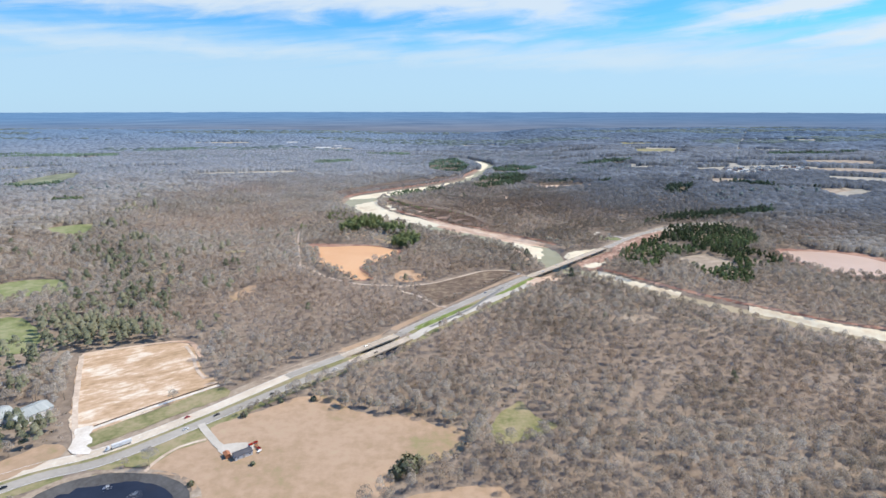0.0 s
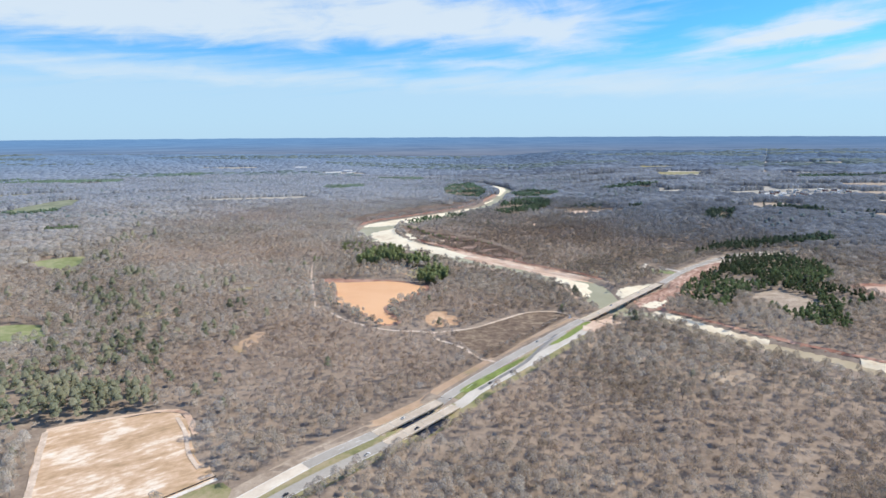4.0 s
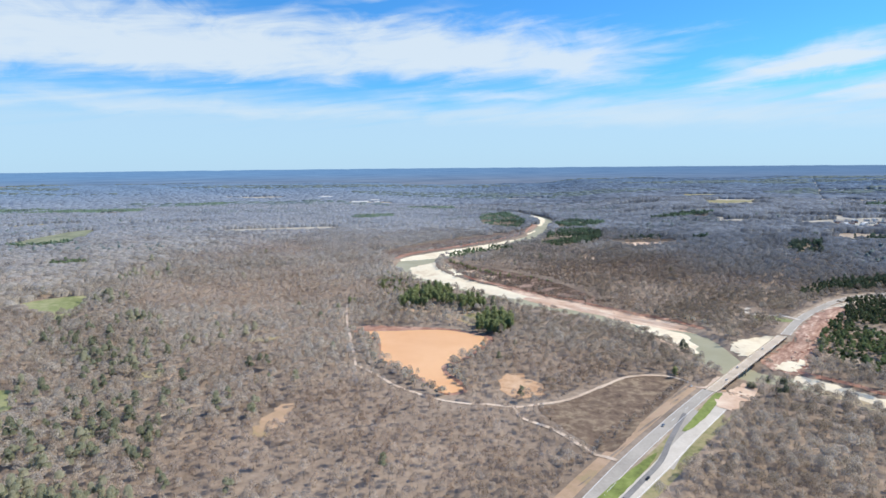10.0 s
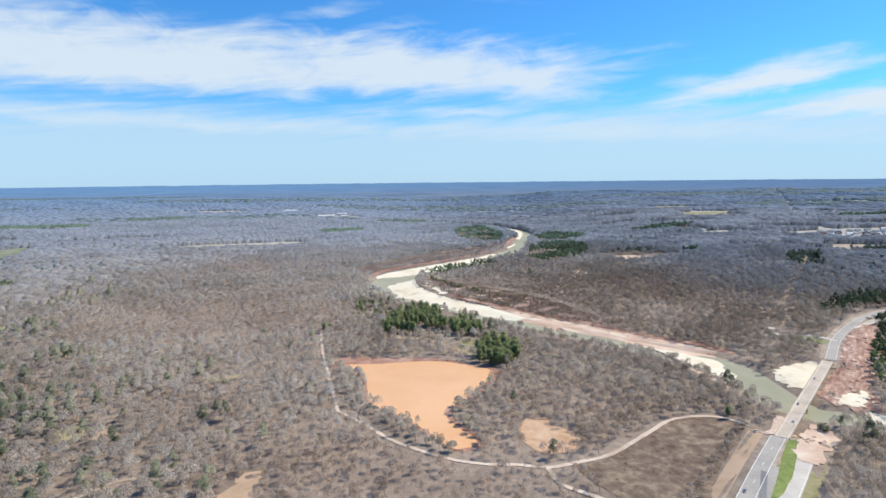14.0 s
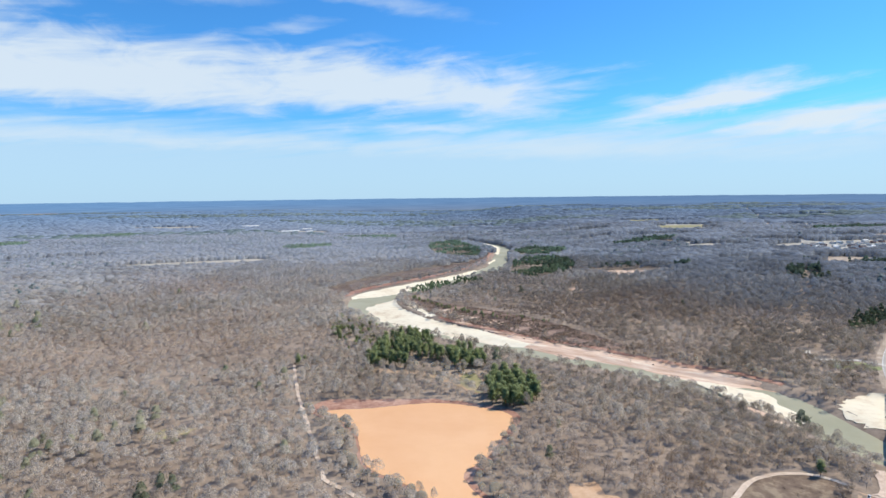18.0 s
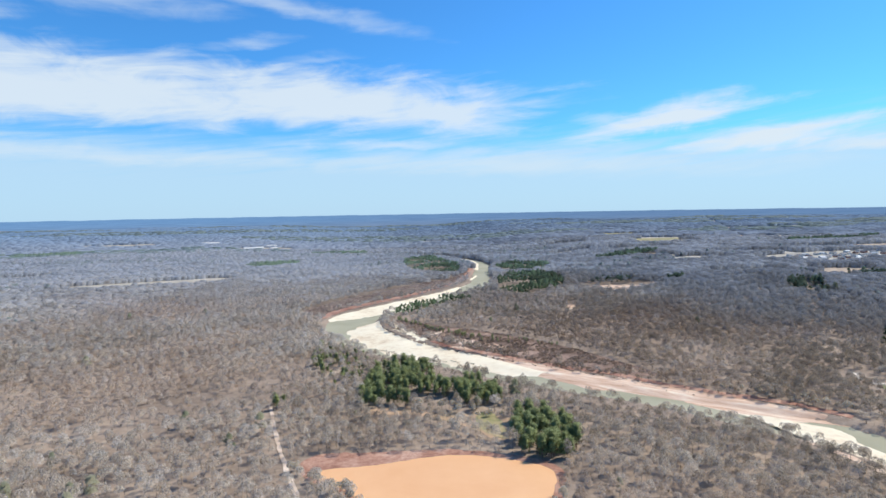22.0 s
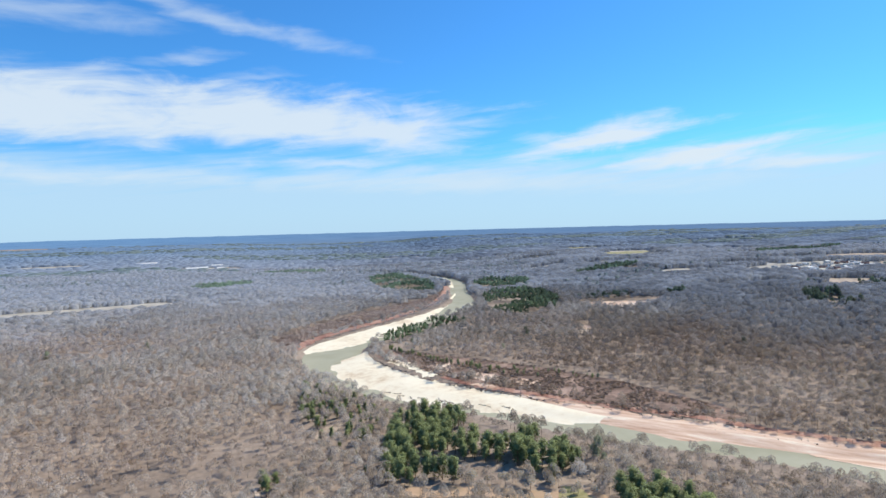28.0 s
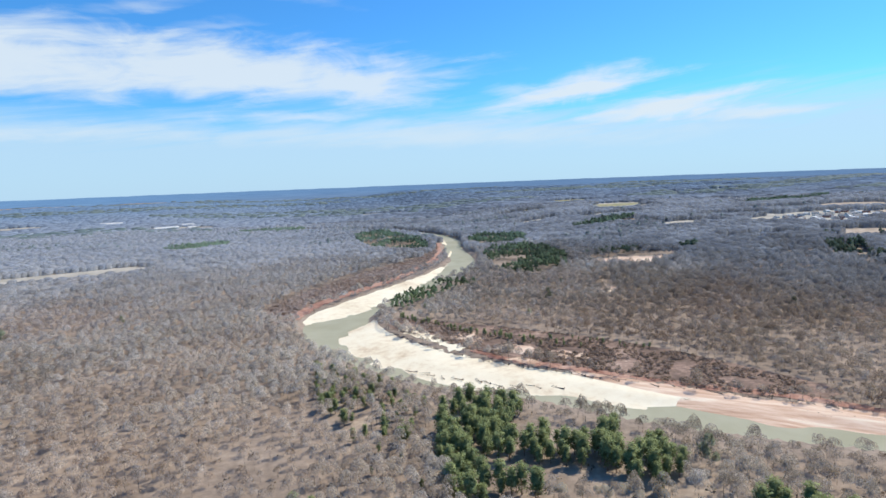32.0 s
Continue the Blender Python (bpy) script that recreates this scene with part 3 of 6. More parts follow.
# ---- river ----
water = RIVER.copy()
water[:, 2] -= 2.0
ribbon("water", water, 0, river_green, "murky green river water between sand bars", "river", z=-4.1, step=14, clear=0)
NO_LINES.append((RIVER[:, :2], -1.0))
NO_LINES.append((curve([(170, 1000), (160, 1040), (154, 1080), (148, 1120), (140, 1150)], 6.0), 11.0))
NO_LINES.append((RIVER[RIVER[:, 1] < 860][:, :2] - [4, 8], 36.0))
NO_LINES.append((RIVER[(RIVER[:, 1] > 1180) & (RIVER[:, 1] < 1500)][:, :2] - [8, 9], 45.0))
strip("sandbar", [(4, 1316), (-40, 1318), (-91, 1363), (-140, 1398), (-181, 1437), (-214, 1485), (-247, 1560), (-257, 1622), (-236, 1668), (-203, 1704)],
      [(0, 1318), (-20, 1352), (-62, 1416), (-102, 1459), (-133, 1506), (-165, 1570), (-184, 1632), (-192, 1668), (-196, 1690), (-200, 1702)],
      sand, "long bar of bleached white river sand inside the bend", "sandbar", -4.35, -1.0)
strip("silt_bar", [(228, 1112), (186, 1132), (134, 1174), (76, 1220), (14, 1266), (-28, 1328), (-62, 1402)], [(226, 1112), (190, 1152), (150, 1192), (104, 1240), (66, 1286), (4, 1343), (-58, 1412)],
      bar_silt, "pinkish silty bar streaked by the current", "sandbar", -4.5, -0.2)
strip("sandbar", [(189, 1022), (200, 1052), (210, 1086), (208, 1104), (190, 1118)], [(166, 1006), (160, 1040), (156, 1080), (150, 1120), (142, 1148)],
      sand, "wedge of white sand where the river narrows", "sandbar", -4.6, -2.2)
strip("sandbar", [(-290, 1726), (-205, 1766), (-111, 1874), (-20, 2012), (45, 2143), (100, 2290), (128, 2360)],
      [(-296, 1742), (-232, 1832), (-116, 1956), (-14, 2082), (66, 2225), (112, 2330), (130, 2380)], sand, "white sand shore along the upper reach", "sandbar", -4.2, -1.4)
strip("sandbar", [(168, 2530), (205, 2680), (225, 2800), (215, 2950), (150, 3080), (60, 3190)], [(158, 2536), (176, 2680), (176, 2800), (150, 2930), (100, 3040), (20, 3150)],
      sand, "white sand shore inside the far loop", "sandbar", -4.2, -1.4)
strip("sandbar", [(248, 922), (278, 882), (318, 832), (352, 800)], [(262, 940), (294, 902), (334, 850), (360, 812)], sand, "strip of pale sand below the bridge", "sandbar", -4.8, -2.2)
ribbon("shallows", [(262, 906, 8), (297, 862, 15), (345, 803, 17), (417, 738, 16), (478, 680, 17), (540, 641, 18), (660, 560, 18), (760, 500, 18)], 0, shallow, "silty tan shallows of the lower river", "river", z=-3.95, wobble=0.15)
strip("sandbar", [(424, 738), (470, 688), (528, 640), (626, 566), (744, 494)], [(434, 756), (492, 702), (552, 660), (652, 596), (764, 520)], sand, "long pale sand bar on the lower reach", "sandbar", -4.3, -0.6)
patch("shallows", [(146, 1146), (186, 1122), (224, 1104), (236, 1116), (196, 1150), (152, 1192), (116, 1210), (104, 1198)], bar_silt, "tan silt flats awash at the narrows", "river", level=-3.9, ragged=2)
# bare banks above the water
ribbon("riverbank", [(230, 1118), (196, 1166), (150, 1206), (110, 1246), (70, 1296), (10, 1350), (-55, 1424), (-98, 1470), (-122, 1515)], 11, clay, "eroded red-brown bank with fallen brush", "riverbank", 0.35, clear=0, wobble=0.35)
ribbon("riverbank", [(-312, 1742), (-258, 1842), (-138, 1970), (-38, 2095), (46, 2236), (106, 2398), (147, 2560)], 22, clay, "raw red clay bank above the sand", "riverbank", 0.5, clear=14, wobble=0.3)
WILLOWS = [(-318, 1738), (-268, 1846), (-148, 1975), (-46, 2100), (38, 2240), (100, 2400), (140, 2560), (100, 2440), (40, 2310), (-85, 2170), (-205, 2040), (-312, 1890), (-348, 1790)]
patch("willow_flat", WILLOWS, dark_bank, "maroon-brown flat of young willow scrub above the bank", "terrace", 0.3)
ribbon("riverbank", [(262, 950), (300, 910), (345, 850), (392, 798), (450, 745), (510, 695), (580, 655), (680, 590)], 9, clay, "raw red-brown bank of the lower river", "riverbank", 0.35, clear=3, wobble=0.35)
ribbon("riverbank", [(158, 1000), (150, 1060), (128, 1120)], 7, pink_sand, "pale sandy river edge", "riverbank", 0.35, wobble=0.4)
patch("sand_terrace", [(-172, 1612), (-186, 1668), (-160, 1692), (-104, 1640), (-36, 1574), (30, 1494), (78, 1412), (122, 1286), (60, 1296), (2, 1358), (-52, 1428), (-96, 1478), (-128, 1530), (-148, 1580)],
      dark_bank, "low terrace of scrub, red silt and pale sand patches", "terrace", 0.3)
for o in ([(-104, 1590), (-92, 1560), (-112, 1540), (-126, 1570)], [(-86, 1522), (-62, 1500), (-56, 1478), (-80, 1486), (-98, 1508)], [(-98, 1468), (-86, 1448), (-70, 1452), (-84, 1474)],
          [(-38, 1478), (-18, 1450), (-26, 1440), (-50, 1462)]):
    patch("sand_patch", o, pink_sand, "bare patch of pinkish silt among scrub", "bare ground", 0.5, ragged=7, step=4.0, clear=False)
for o in ([(-178, 1640), (-168, 1596), (-150, 1560), (-140, 1572), (-156, 1622), (-168, 1652)], [(-150, 1548), (-138, 1520), (-124, 1524), (-136, 1552)]):
    patch("sand_patch", o, sand, "white sand behind a driftwood line", "bare ground", 0.5, ragged=6, step=4.0)

# ---- ponds and clearings of the bottom land ----
patch("clay_rim", [(-282, 1098), (-268, 1128), (-222, 1124), (-160, 1118), (-100, 1092), (-78, 1066), (-96, 1018), (-118, 976), (-138, 952), (-134, 930), (-112, 884), (-138, 870), (-164, 906), (-194, 945), (-224, 977), (-238, 1046)],
      clay, "bare red clay rim of the muddy pond", "pond rim", 0.15)
patch("pond", [(-270, 1093), (-221, 1099), (-160, 1106), (-117, 1091), (-86, 1064), (-102, 1022), (-124, 980), (-145, 956), (-140, 928), (-119, 886), (-140, 874), (-163, 909), (-193, 948), (-222, 980), (-235, 1046)],
      pond_mud, "still pond of orange muddy water", "pond", level=0.42, ragged=0.6)
patch("mud_flat", [(-82, 912), (-63, 934), (-45, 918), (-29, 884), (-42, 868), (-66, 866), (-80, 890)], mud_crust, "dried-out orange mud flat among bare trees", "bare ground", 0.3, ragged=5)
patch("clearing", [(-232, 1226), (-208, 1230), (-176, 1220), (-146, 1204), (-92, 1182), (-96, 1136), (-112, 1128), (-130, 1158), (-170, 1200), (-214, 1212)],
      dry_grass, "narrow clearing of dry grass and bare earth below pines", "clearing", 0.25)
patch("clearing", [(-124, 1158), (-120, 1190), (-104, 1198), (-100, 1144), (-108, 1130)], verge_grass, "small yellow-green meadow beside the pines", "clearing", 0.4)
patch("cutover", [(-44, 842), (-12, 856), (56, 918), (110, 930), (122, 902), (66, 832), (18, 762), (2, 750), (-22, 790)], cutover_mat, "cut-over clearing of brown scrub inside the track loop", "clearing", 0.25)
patch("pond", [(646, 1000), (655, 1058), (716, 1062), (770, 1040), (800, 975), (775, 905), (725, 884), (668, 918)], pink_pond, "pinkish muddy pond beyond the river", "pond", level=0.45)
patch("clay_rim", [(630, 1000), (645, 1078), (720, 1082), (790, 1058), (825, 975), (790, 890), (725, 866), (655, 905)], clay, "red clay rim of the far pond", "pond rim", 0.15)
patch("clearing", [(431, 1000), (468, 1030), (501, 1042), (520, 1000), (509, 950), (463, 914), (437, 939)], track_dirt, "dry brown clearing within the pine wood", "clearing", 0.25, ragged=6)
patch("bare_patch", [(236, 716), (262, 722), (280, 706), (262, 680), (226, 688)], track_dirt, "bare brushy opening in the bottom wood", "clearing", 0.25, ragged=5, clear=False)
patch("field", [(316, 2020), (400, 2040), (470, 2010), (530, 1950), (470, 1930), (420, 1905), (366, 1876), (314, 1922)], pink_sand, "reddish bare field edged with pines", "field", 0.5)
patch("bare_patch", [(206, 1782), (214, 1745), (176, 1704), (180, 1742)], pink_sand, "small red-earth scar in the woods", "bare ground", 0.4)

for o, m, label in (([(-310, 770), (-296, 772), (-288, 806), (-292, 838), (-304, 836), (-312, 800)], dry_grass, "tan grassy opening among bare trees"), ([(-492, 900), (-470, 898), (-464, 918), (-478, 930), (-496, 922)], verge_grass, "olive glade in the hardwood"),
                    ([(-462, 902), (-440, 904), (-438, 918), (-456, 922)], dry_grass, "tan grassy opening among bare trees"), ([(-420, 1046), (-392, 1052), (-384, 1068), (-412, 1064)], verge_grass, "olive glade in the hardwood"),
                    ([(252, 690), (276, 694), (284, 712), (262, 720)], track_dirt, "bare brown opening in the bottom wood")):
    patch("glade", o, m, label, "clearing", 0.3, ragged=4, step=4.0)

# clear air for the bridges
NO_LINES.append((curve([(138, 873), (226, 970), (313, 1066)], 5.0), 15.0))
NO_LINES.append((curve([(-120, 568), (-76, 604), (-32, 640)], 5.0), 20.0))

for o in ([(-284, 1352), (-270, 1376), (-256, 1392), (-260, 1368), (-268, 1346)], [(-150, 1300), (-120, 1306), (-100, 1284), (-124, 1276)]):
    patch("sand_patch", o, track_dirt, "pale sandy opening among the pines", "bare ground", 0.4, ragged=5, step=5.0)

# ---- the highway ----
# the western carriageway is concrete at first, then asphalt; the eastern one ends at the bridge works
WEST = [(-425, 272), (-331, 369), (-273, 405), (-213, 468), (-156, 535), (-108, 581), (-55, 638), (-44, 655), (12, 729), (82, 813), (141, 880)]
EAST = [(-412, 252), (-320, 357), (-264, 391), (-205, 453), (-150, 513), (-96, 565), (-38, 630), (-18, 660), (14, 697), (47, 735), (80, 775), (115, 815), (142, 846)]
BEYOND = [(309, 1060), (322, 1074), (383, 1150), (444, 1212), (517, 1276), (586, 1316), (650, 1340), (720, 1354), (860, 1384), (1050, 1440)]


def sub(line, y0, y1):
    c = curve(line, 6.0)
    return [tuple(p) for p in c[(c[:, 1] >= y0) & (c[:, 1] <= y1)]]


ribbon("verge", WEST, 36, track_dirt, "bare brown roadside ditch and verge", "verge", 0.10, clear=21)
ribbon("verge", [(x - 13, y + 11) for x, y in WEST[5:]], 12, dry_grass, "mown tan roadside grass", "verge", 0.18, clear=10)
ribbon("verge", EAST, 30, verge_grass, "grassy highway verge", "verge", 0.14, clear=17)
ribbon("verge", BEYOND, 24, track_dirt, "bare verge of the highway", "verge", 0.12, clear=14)
ribbon("carriageway", sub(WEST, 250, 532), 12.5, concrete, "pale concrete carriageway of a divided highway", "road", 0.30)
ribbon("carriageway", sub(WEST, 528, 584), 11.5, asphalt, "grey asphalt carriageway", "road", 0.32)
ribbon("carriageway", sub(WEST, 634, 876), 11.5, asphalt, "grey asphalt carriageway leading to the river bridge", "road", 0.32)
ribbon("carriageway", sub(EAST, 240, 570), 12.0, asphalt, "grey asphalt carriageway of a divided highway", "road", 0.30)
ribbon("carriageway", sub(EAST, 626, 846), 12.5, gravel, "closed pale carriageway under reconstruction", "road", 0.30)
ribbon("carriageway", BEYOND, 11.5, asphalt, "asphalt highway climbing away beyond the bridge", "road", 0.32)
ribbon("carriageway", [(460, 1212), (530, 1264), (592, 1298), (655, 1320), (725, 1334), (865, 1362)], 10, concrete, "second carriageway beyond the bridge", "road", 0.30)
ribbon("crossover", [(-16, 664), (14, 700), (40, 732), (58, 764), (76, 794), (92, 820)], 4.4, dark_asphalt, "fresh dark asphalt crossover lane", "road", 0.40)
ribbon("crossover_apron", [(40, 724), (62, 758), (84, 792), (108, 824)], 15, asphalt, "grey paved apron between the carriageways", "road", 0.25)
MEDIAN = [((wx + ex) / 2, (wy + ey) / 2) for (wx, wy), (ex, ey) in zip(WEST[:9], [EAST[0], EAST[1], EAST[2], EAST[3], EAST[4], EAST[5], EAST[6], EAST[7], EAST[9]])]
ribbon("median", sub(MEDIAN, 440, 578), 4.5, verge_grass, "grassy median between the carriageways", "median", 0.36)
patch("median", [(-36, 662), (-2, 703), (30, 736), (42, 745), (22, 716), (-8, 680), (-26, 660)], spring_grass, "bright green grass median", "median", 0.42, ragged=0.4)
patch("median", [(76, 784), (101, 817), (140, 868), (155, 878), (120, 827), (88, 790)], spring_grass, "bright green grass median wedge before the bridge", "median", 0.48, ragged=0.4)
for line, off in ((WEST, 5.3), (WEST, -5.3), (EAST, 5.2), (BEYOND, 5.2), (BEYOND, -5.2)):
    c = curve(line, 8.0)
    c = c[(c[:, 1] < 578) | (c[:, 1] > 640)]
    for run in ([c[c[:, 1] < 578]] if len(c[c[:, 1] < 578]) > 3 else []) + [c[c[:, 1] > 640]]:
        d = np.gradient(run, axis=0)
        d /= np.linalg.norm(d, axis=1)[:, None]
        run = run + np.stack([d[:, 1], -d[:, 0]], 1) * off
        ribbon("edge_line", run, 0.35, paint, "worn white edge line of the road", "road marking", 0.42, across=2)
for y0 in range(300, 860, 12):
    seg = sub(WEST, y0, y0 + 5.5)
    if len(seg) > 1 and not 570 < y0 < 640:
        ribbon("lane_line", seg[:2], 0.35, paint, "white dashed lane marking", "road marking", 0.43, across=2)

# ---- farm tracks and side roads ----
ribbon("track", [(-326, 1262), (-322, 1240), (-312, 1190), (-293, 1112), (-268, 1023), (-251, 958)], 3.6, pale_dirt, "faint dirt track half hidden by bare trees", "track", 0.45, clear=4.6, wobble=0.4)
ribbon("track", [(-251, 958), (-224, 930), (-192, 892), (-155, 864), (-121, 849), (-91, 846), (-66, 841), (-42, 848), (-11, 860), (34, 898), (64, 923), (95, 931), (118, 925), (130, 908)],
       4.2, pale_dirt, "pale dirt farm track through the woods", "track", 0.45, clear=6, wobble=0.15)
ribbon("track", [(-67, 840), (-62, 816), (-37, 795), (-19, 768), (-7, 747), (6, 733)], 4.2, pale_dirt, "dirt spur from the track to the highway", "track", 0.5, clear=6, wobble=0.15)
ribbon("side_road", [(384, 1150), (360, 1192), (336, 1201), (340, 1225), (352, 1240)], 6.5, gravel, "pale gravel side road off the highway", "track", 0.4, clear=13)
patch("clearing", [(372, 1148), (352, 1190), (338, 1192), (330, 1170), (352, 1138)], green_grass, "green grass corner beside the side road", "clearing", 0.3)
ribbon("powerline_cut", [(390, 1300), (420, 1335), (645, 1630), (845, 1880), (1180, 2260), (1750, 2885), (2290, 3450)], 8, litter, "cleared power-line cut through the woods", "clearing", 0.5, step=20, clear=8)
ribbon("powerline_cut", [(1590, 3110), (1780, 3450), (2140, 4090), (2500, 4730), (2980, 5590)], 14, faded_cut, "distant straight cut in the forest", "clearing", 1.5, step=30, clear=22)
ribbon("track", [(-420, 800), (-400, 828), (-386, 836)], 4, track_dirt, "overgrown dirt track in the hardwood", "track", 0.4, clear=5, wobble=0.3)

# ---- the construction site, the roadside farm and the fields ----
patch("building_site", [(-405, 585), (-373, 602), (-318, 622), (-292, 612), (-256, 550), (-226, 514), (-268, 468), (-300, 432), (-322, 436), (-364, 508)],
      site_earth, "graded building site of raw tan and orange earth", "building site", 0.35)
ribbon("haul_road", [(-404, 584), (-366, 516), (-344, 478), (-318, 436), (-300, 410), (-288, 396)], 5, pale_dirt, "pale haul road up the edge of the building site", "track", 0.6, clear=8, wobble=0.12)
ribbon("clay_edge", [(-406, 588), (-374, 605), (-318, 625), (-292, 616), (-270, 582)], 5, pink_sand, "raw red earth along the back of the site", "bare ground", 0.5, clear=6, wobble=0.4)
ribbon("haul_road", [(-300, 612), (-280, 585), (-262, 552), (-244, 530)], 3.4, pale_dirt, "narrow worn track along the site edge", "track", 0.65, clear=8, wobble=0.12)
patch("site_entrance", [(-318, 436), (-306, 440), (-298, 426), (-290, 408), (-284, 401), (-294, 397), (-304, 406), (-312, 424)], white_stone, "bleached stone apron at the site entrance", "site entrance", 0.7, ragged=2.5)
ribbon("berm_strip", [(-304, 436), (-268, 474), (-224, 516)], 4.2, white_stone, "pale gravel strip along the site's lower edge", "berm", 0.7)
patch("verge", [(-296, 406), (-300, 430), (-264, 468), (-226, 510), (-206, 496), (-234, 464), (-266, 430)], verge_grass, "sloping grass bank below the building site", "verge", 0.45)
patch("verge", [(-420, 300), (-346, 391), (-325, 414), (-304, 402), (-317, 380), (-390, 296)], dry_grass, "brown mown strip beside the highway", "verge", 0.4)
patch("field", [(-200, 438), (-160, 470), (-131, 493), (-110, 494), (-86, 470), (-52, 461), (-30, 464), (-12, 446), (14, 437), (20, 410), (2, 395), (-19, 381), (-35, 366), (-50, 345), (-80, 320), (-170, 318), (-180, 352), (-200, 372), (-226, 382)],
      dry_grass, "large tan winter pasture beside the highway", "field", 0.3)
patch("verge", [(-250, 388), (-228, 384), (-216, 404), (-198, 418), (-202, 436), (-222, 420)], verge_grass, "green roadside grass between driveway and pond", "verge", 0.5)
ribbon("track", [(-228, 378), (-224, 393), (-215, 409), (-198, 420)], 3.0, pale_dirt, "sandy wheel track to the pond", "track", 0.6)
ribbon("driveway", [(-212, 443), (-205, 434), (-194, 422), (-182, 410), (-168, 408)], 6.5, gravel, "grey gravel driveway to the roadside shed", "driveway", 0.62, wobble=0.1)
patch("clearing", [(45, 448), (72, 484), (84, 458), (100, 443), (70, 420), (44, 416)], verge_grass, "small muted green clearing in the wood", "clearing", 0.3)
patch("clearing", [(-30, 340), (-16, 352), (16, 359), (42, 362), (44, 336), (0, 320)], dry_grass, "tan grass opening at the wood's edge", "clearing", 0.3)
patch("field", [(-672, 822), (-640, 850), (-592, 850), (-566, 802), (-602, 768), (-620, 740), (-660, 770)], green_grass, "bright green winter wheat field among bare trees", "field", 0.4)
patch("field", [(-580, 676), (-548, 690), (-490, 640), (-470, 598), (-500, 580), (-560, 600)], green_grass, "green pasture with a brown edge", "field", 0.4)
patch("field", [(-866, 1190), (-806, 1266), (-748, 1176), (-746, 1120), (-800, 1140)], green_grass, "green wheat field in the upland woods", "field", 0.5)
patch("field", [(-1480, 1930), (-1470, 2214), (-1357, 2130), (-1296, 1920), (-1374, 1840)], evergreen, "distant dark green field", "field", 0.8)
patch("field", [(-1010, 2215), (-940, 2262), (-655, 2445), (-590, 2330), (-780, 2228), (-890, 2150)], far_field, "long tan field edge on the upland", "field", 0.8)

# ---- retention pond ----
ring = [(-236 + 57 * math.cos(a / 12 * math.pi), 340 + 36 * math.sin(a / 12 * math.pi)) for a in range(24)]
patch("pond_bank", [(-236 + (x + 236) * 1.14, 340 + (y - 340) * 1.14) for x, y in ring], track_dirt, "pale curb and track round the retention pond", "pond rim", 0.35, ragged=0.2)
patch("pond_liner", ring, liner, "dark lined slope of the retention pond", "pond liner", 1.1, ragged=0.1)
patch("pond", [(-238 + (x + 236) * 0.85, 338 + (y - 340) * 0.85) for x, y in ring], dark_water, "dark blue water of a round retention pond", "pond", level=-1.3, ragged=0.2)


# ---- things ----
def part(name, bm, material, parent, label=""):
    """Links a bmesh as one mesh object under a thing or a part."""
    me = bpy.data.meshes.new(name)
    bm.to_mesh(me)
    bm.free()
    me.materials.append(material)
    ob = new(name, me)
    ob.parent = parent
    return tagged(ob, label)


def box(bm, size, at, turn=0.0, taper=1.0, bevel=0.0):
    """A bevelled block standing on its middle, with its top drawn in by taper."""
    made = bmesh.ops.create_cube(bm, size=1.0)["verts"]
    for v in made:
        k = taper if v.co.z > 0 else 1.0
        v.co = Vector((v.co.x * size[0] * k, v.co.y * size[1] * k, v.co.z * size[2]))
    if bevel:
        edges = list({e for v in made for e in v.link_edges})
        made = list({v for f in bmesh.ops.bevel(bm, geom=edges, offset=bevel, segments=1, affect="EDGES")["faces"] for v in f.verts} | {v for v in made if v.is_valid})
    bmesh.ops.transform(bm, matrix=pose(*at, 0, 0, turn), verts=made)
    return bm


def drum(bm, radius, height, at, sides=10, top=None, tilt=(0, 0, 0)):
    made = bmesh.ops.create_cone(bm, cap_ends=True, segments=sides, radius1=radius, radius2=radius if top is None else top, depth=height)["verts"]
    bmesh.ops.transform(bm, matrix=pose(*at, *tilt), verts=made)
    return bm


def gable(bm, length, width, height, overhang=0.4, thick=0.25, base=0.0):
    """A gabled roof of two thick slopes, ridge along x, eaves at height base."""
    l, w = length / 2 + overhang, width / 2 + overhang
    outer = [(-l, -w, base), (l, -w, base), (l, 0, base + height), (-l, 0, base + height), (l, w, base), (-l, w, base)]
    top = [bm.verts.new(p) for p in outer]
    low = [bm.verts.new((x, y, z - thick)) for x, y, z in outer]
    for a, b, c, d in ((0, 1, 2, 3), (3, 2, 4, 5)):
        bm.faces.new([top[i] for i in (a, b, c, d)])
        bm.faces.new([low[i] for i in (d, c, b, a)])
    for a, b in ((0, 3), (3, 5), (5, 4), (4, 2), (2, 1), (1, 0)):
        bm.faces.new([top[a], top[b], low[b], low[a]])
    return bm


def thing(name, label, category, group="", at=None):
    ob = new(name)
    if at is not None:
        ob.matrix_basis = at
    return tagged(ob, label, category, group)


def floor_at(x, y):
    return float(gz(np.array([x]), np.array([y]))[0])


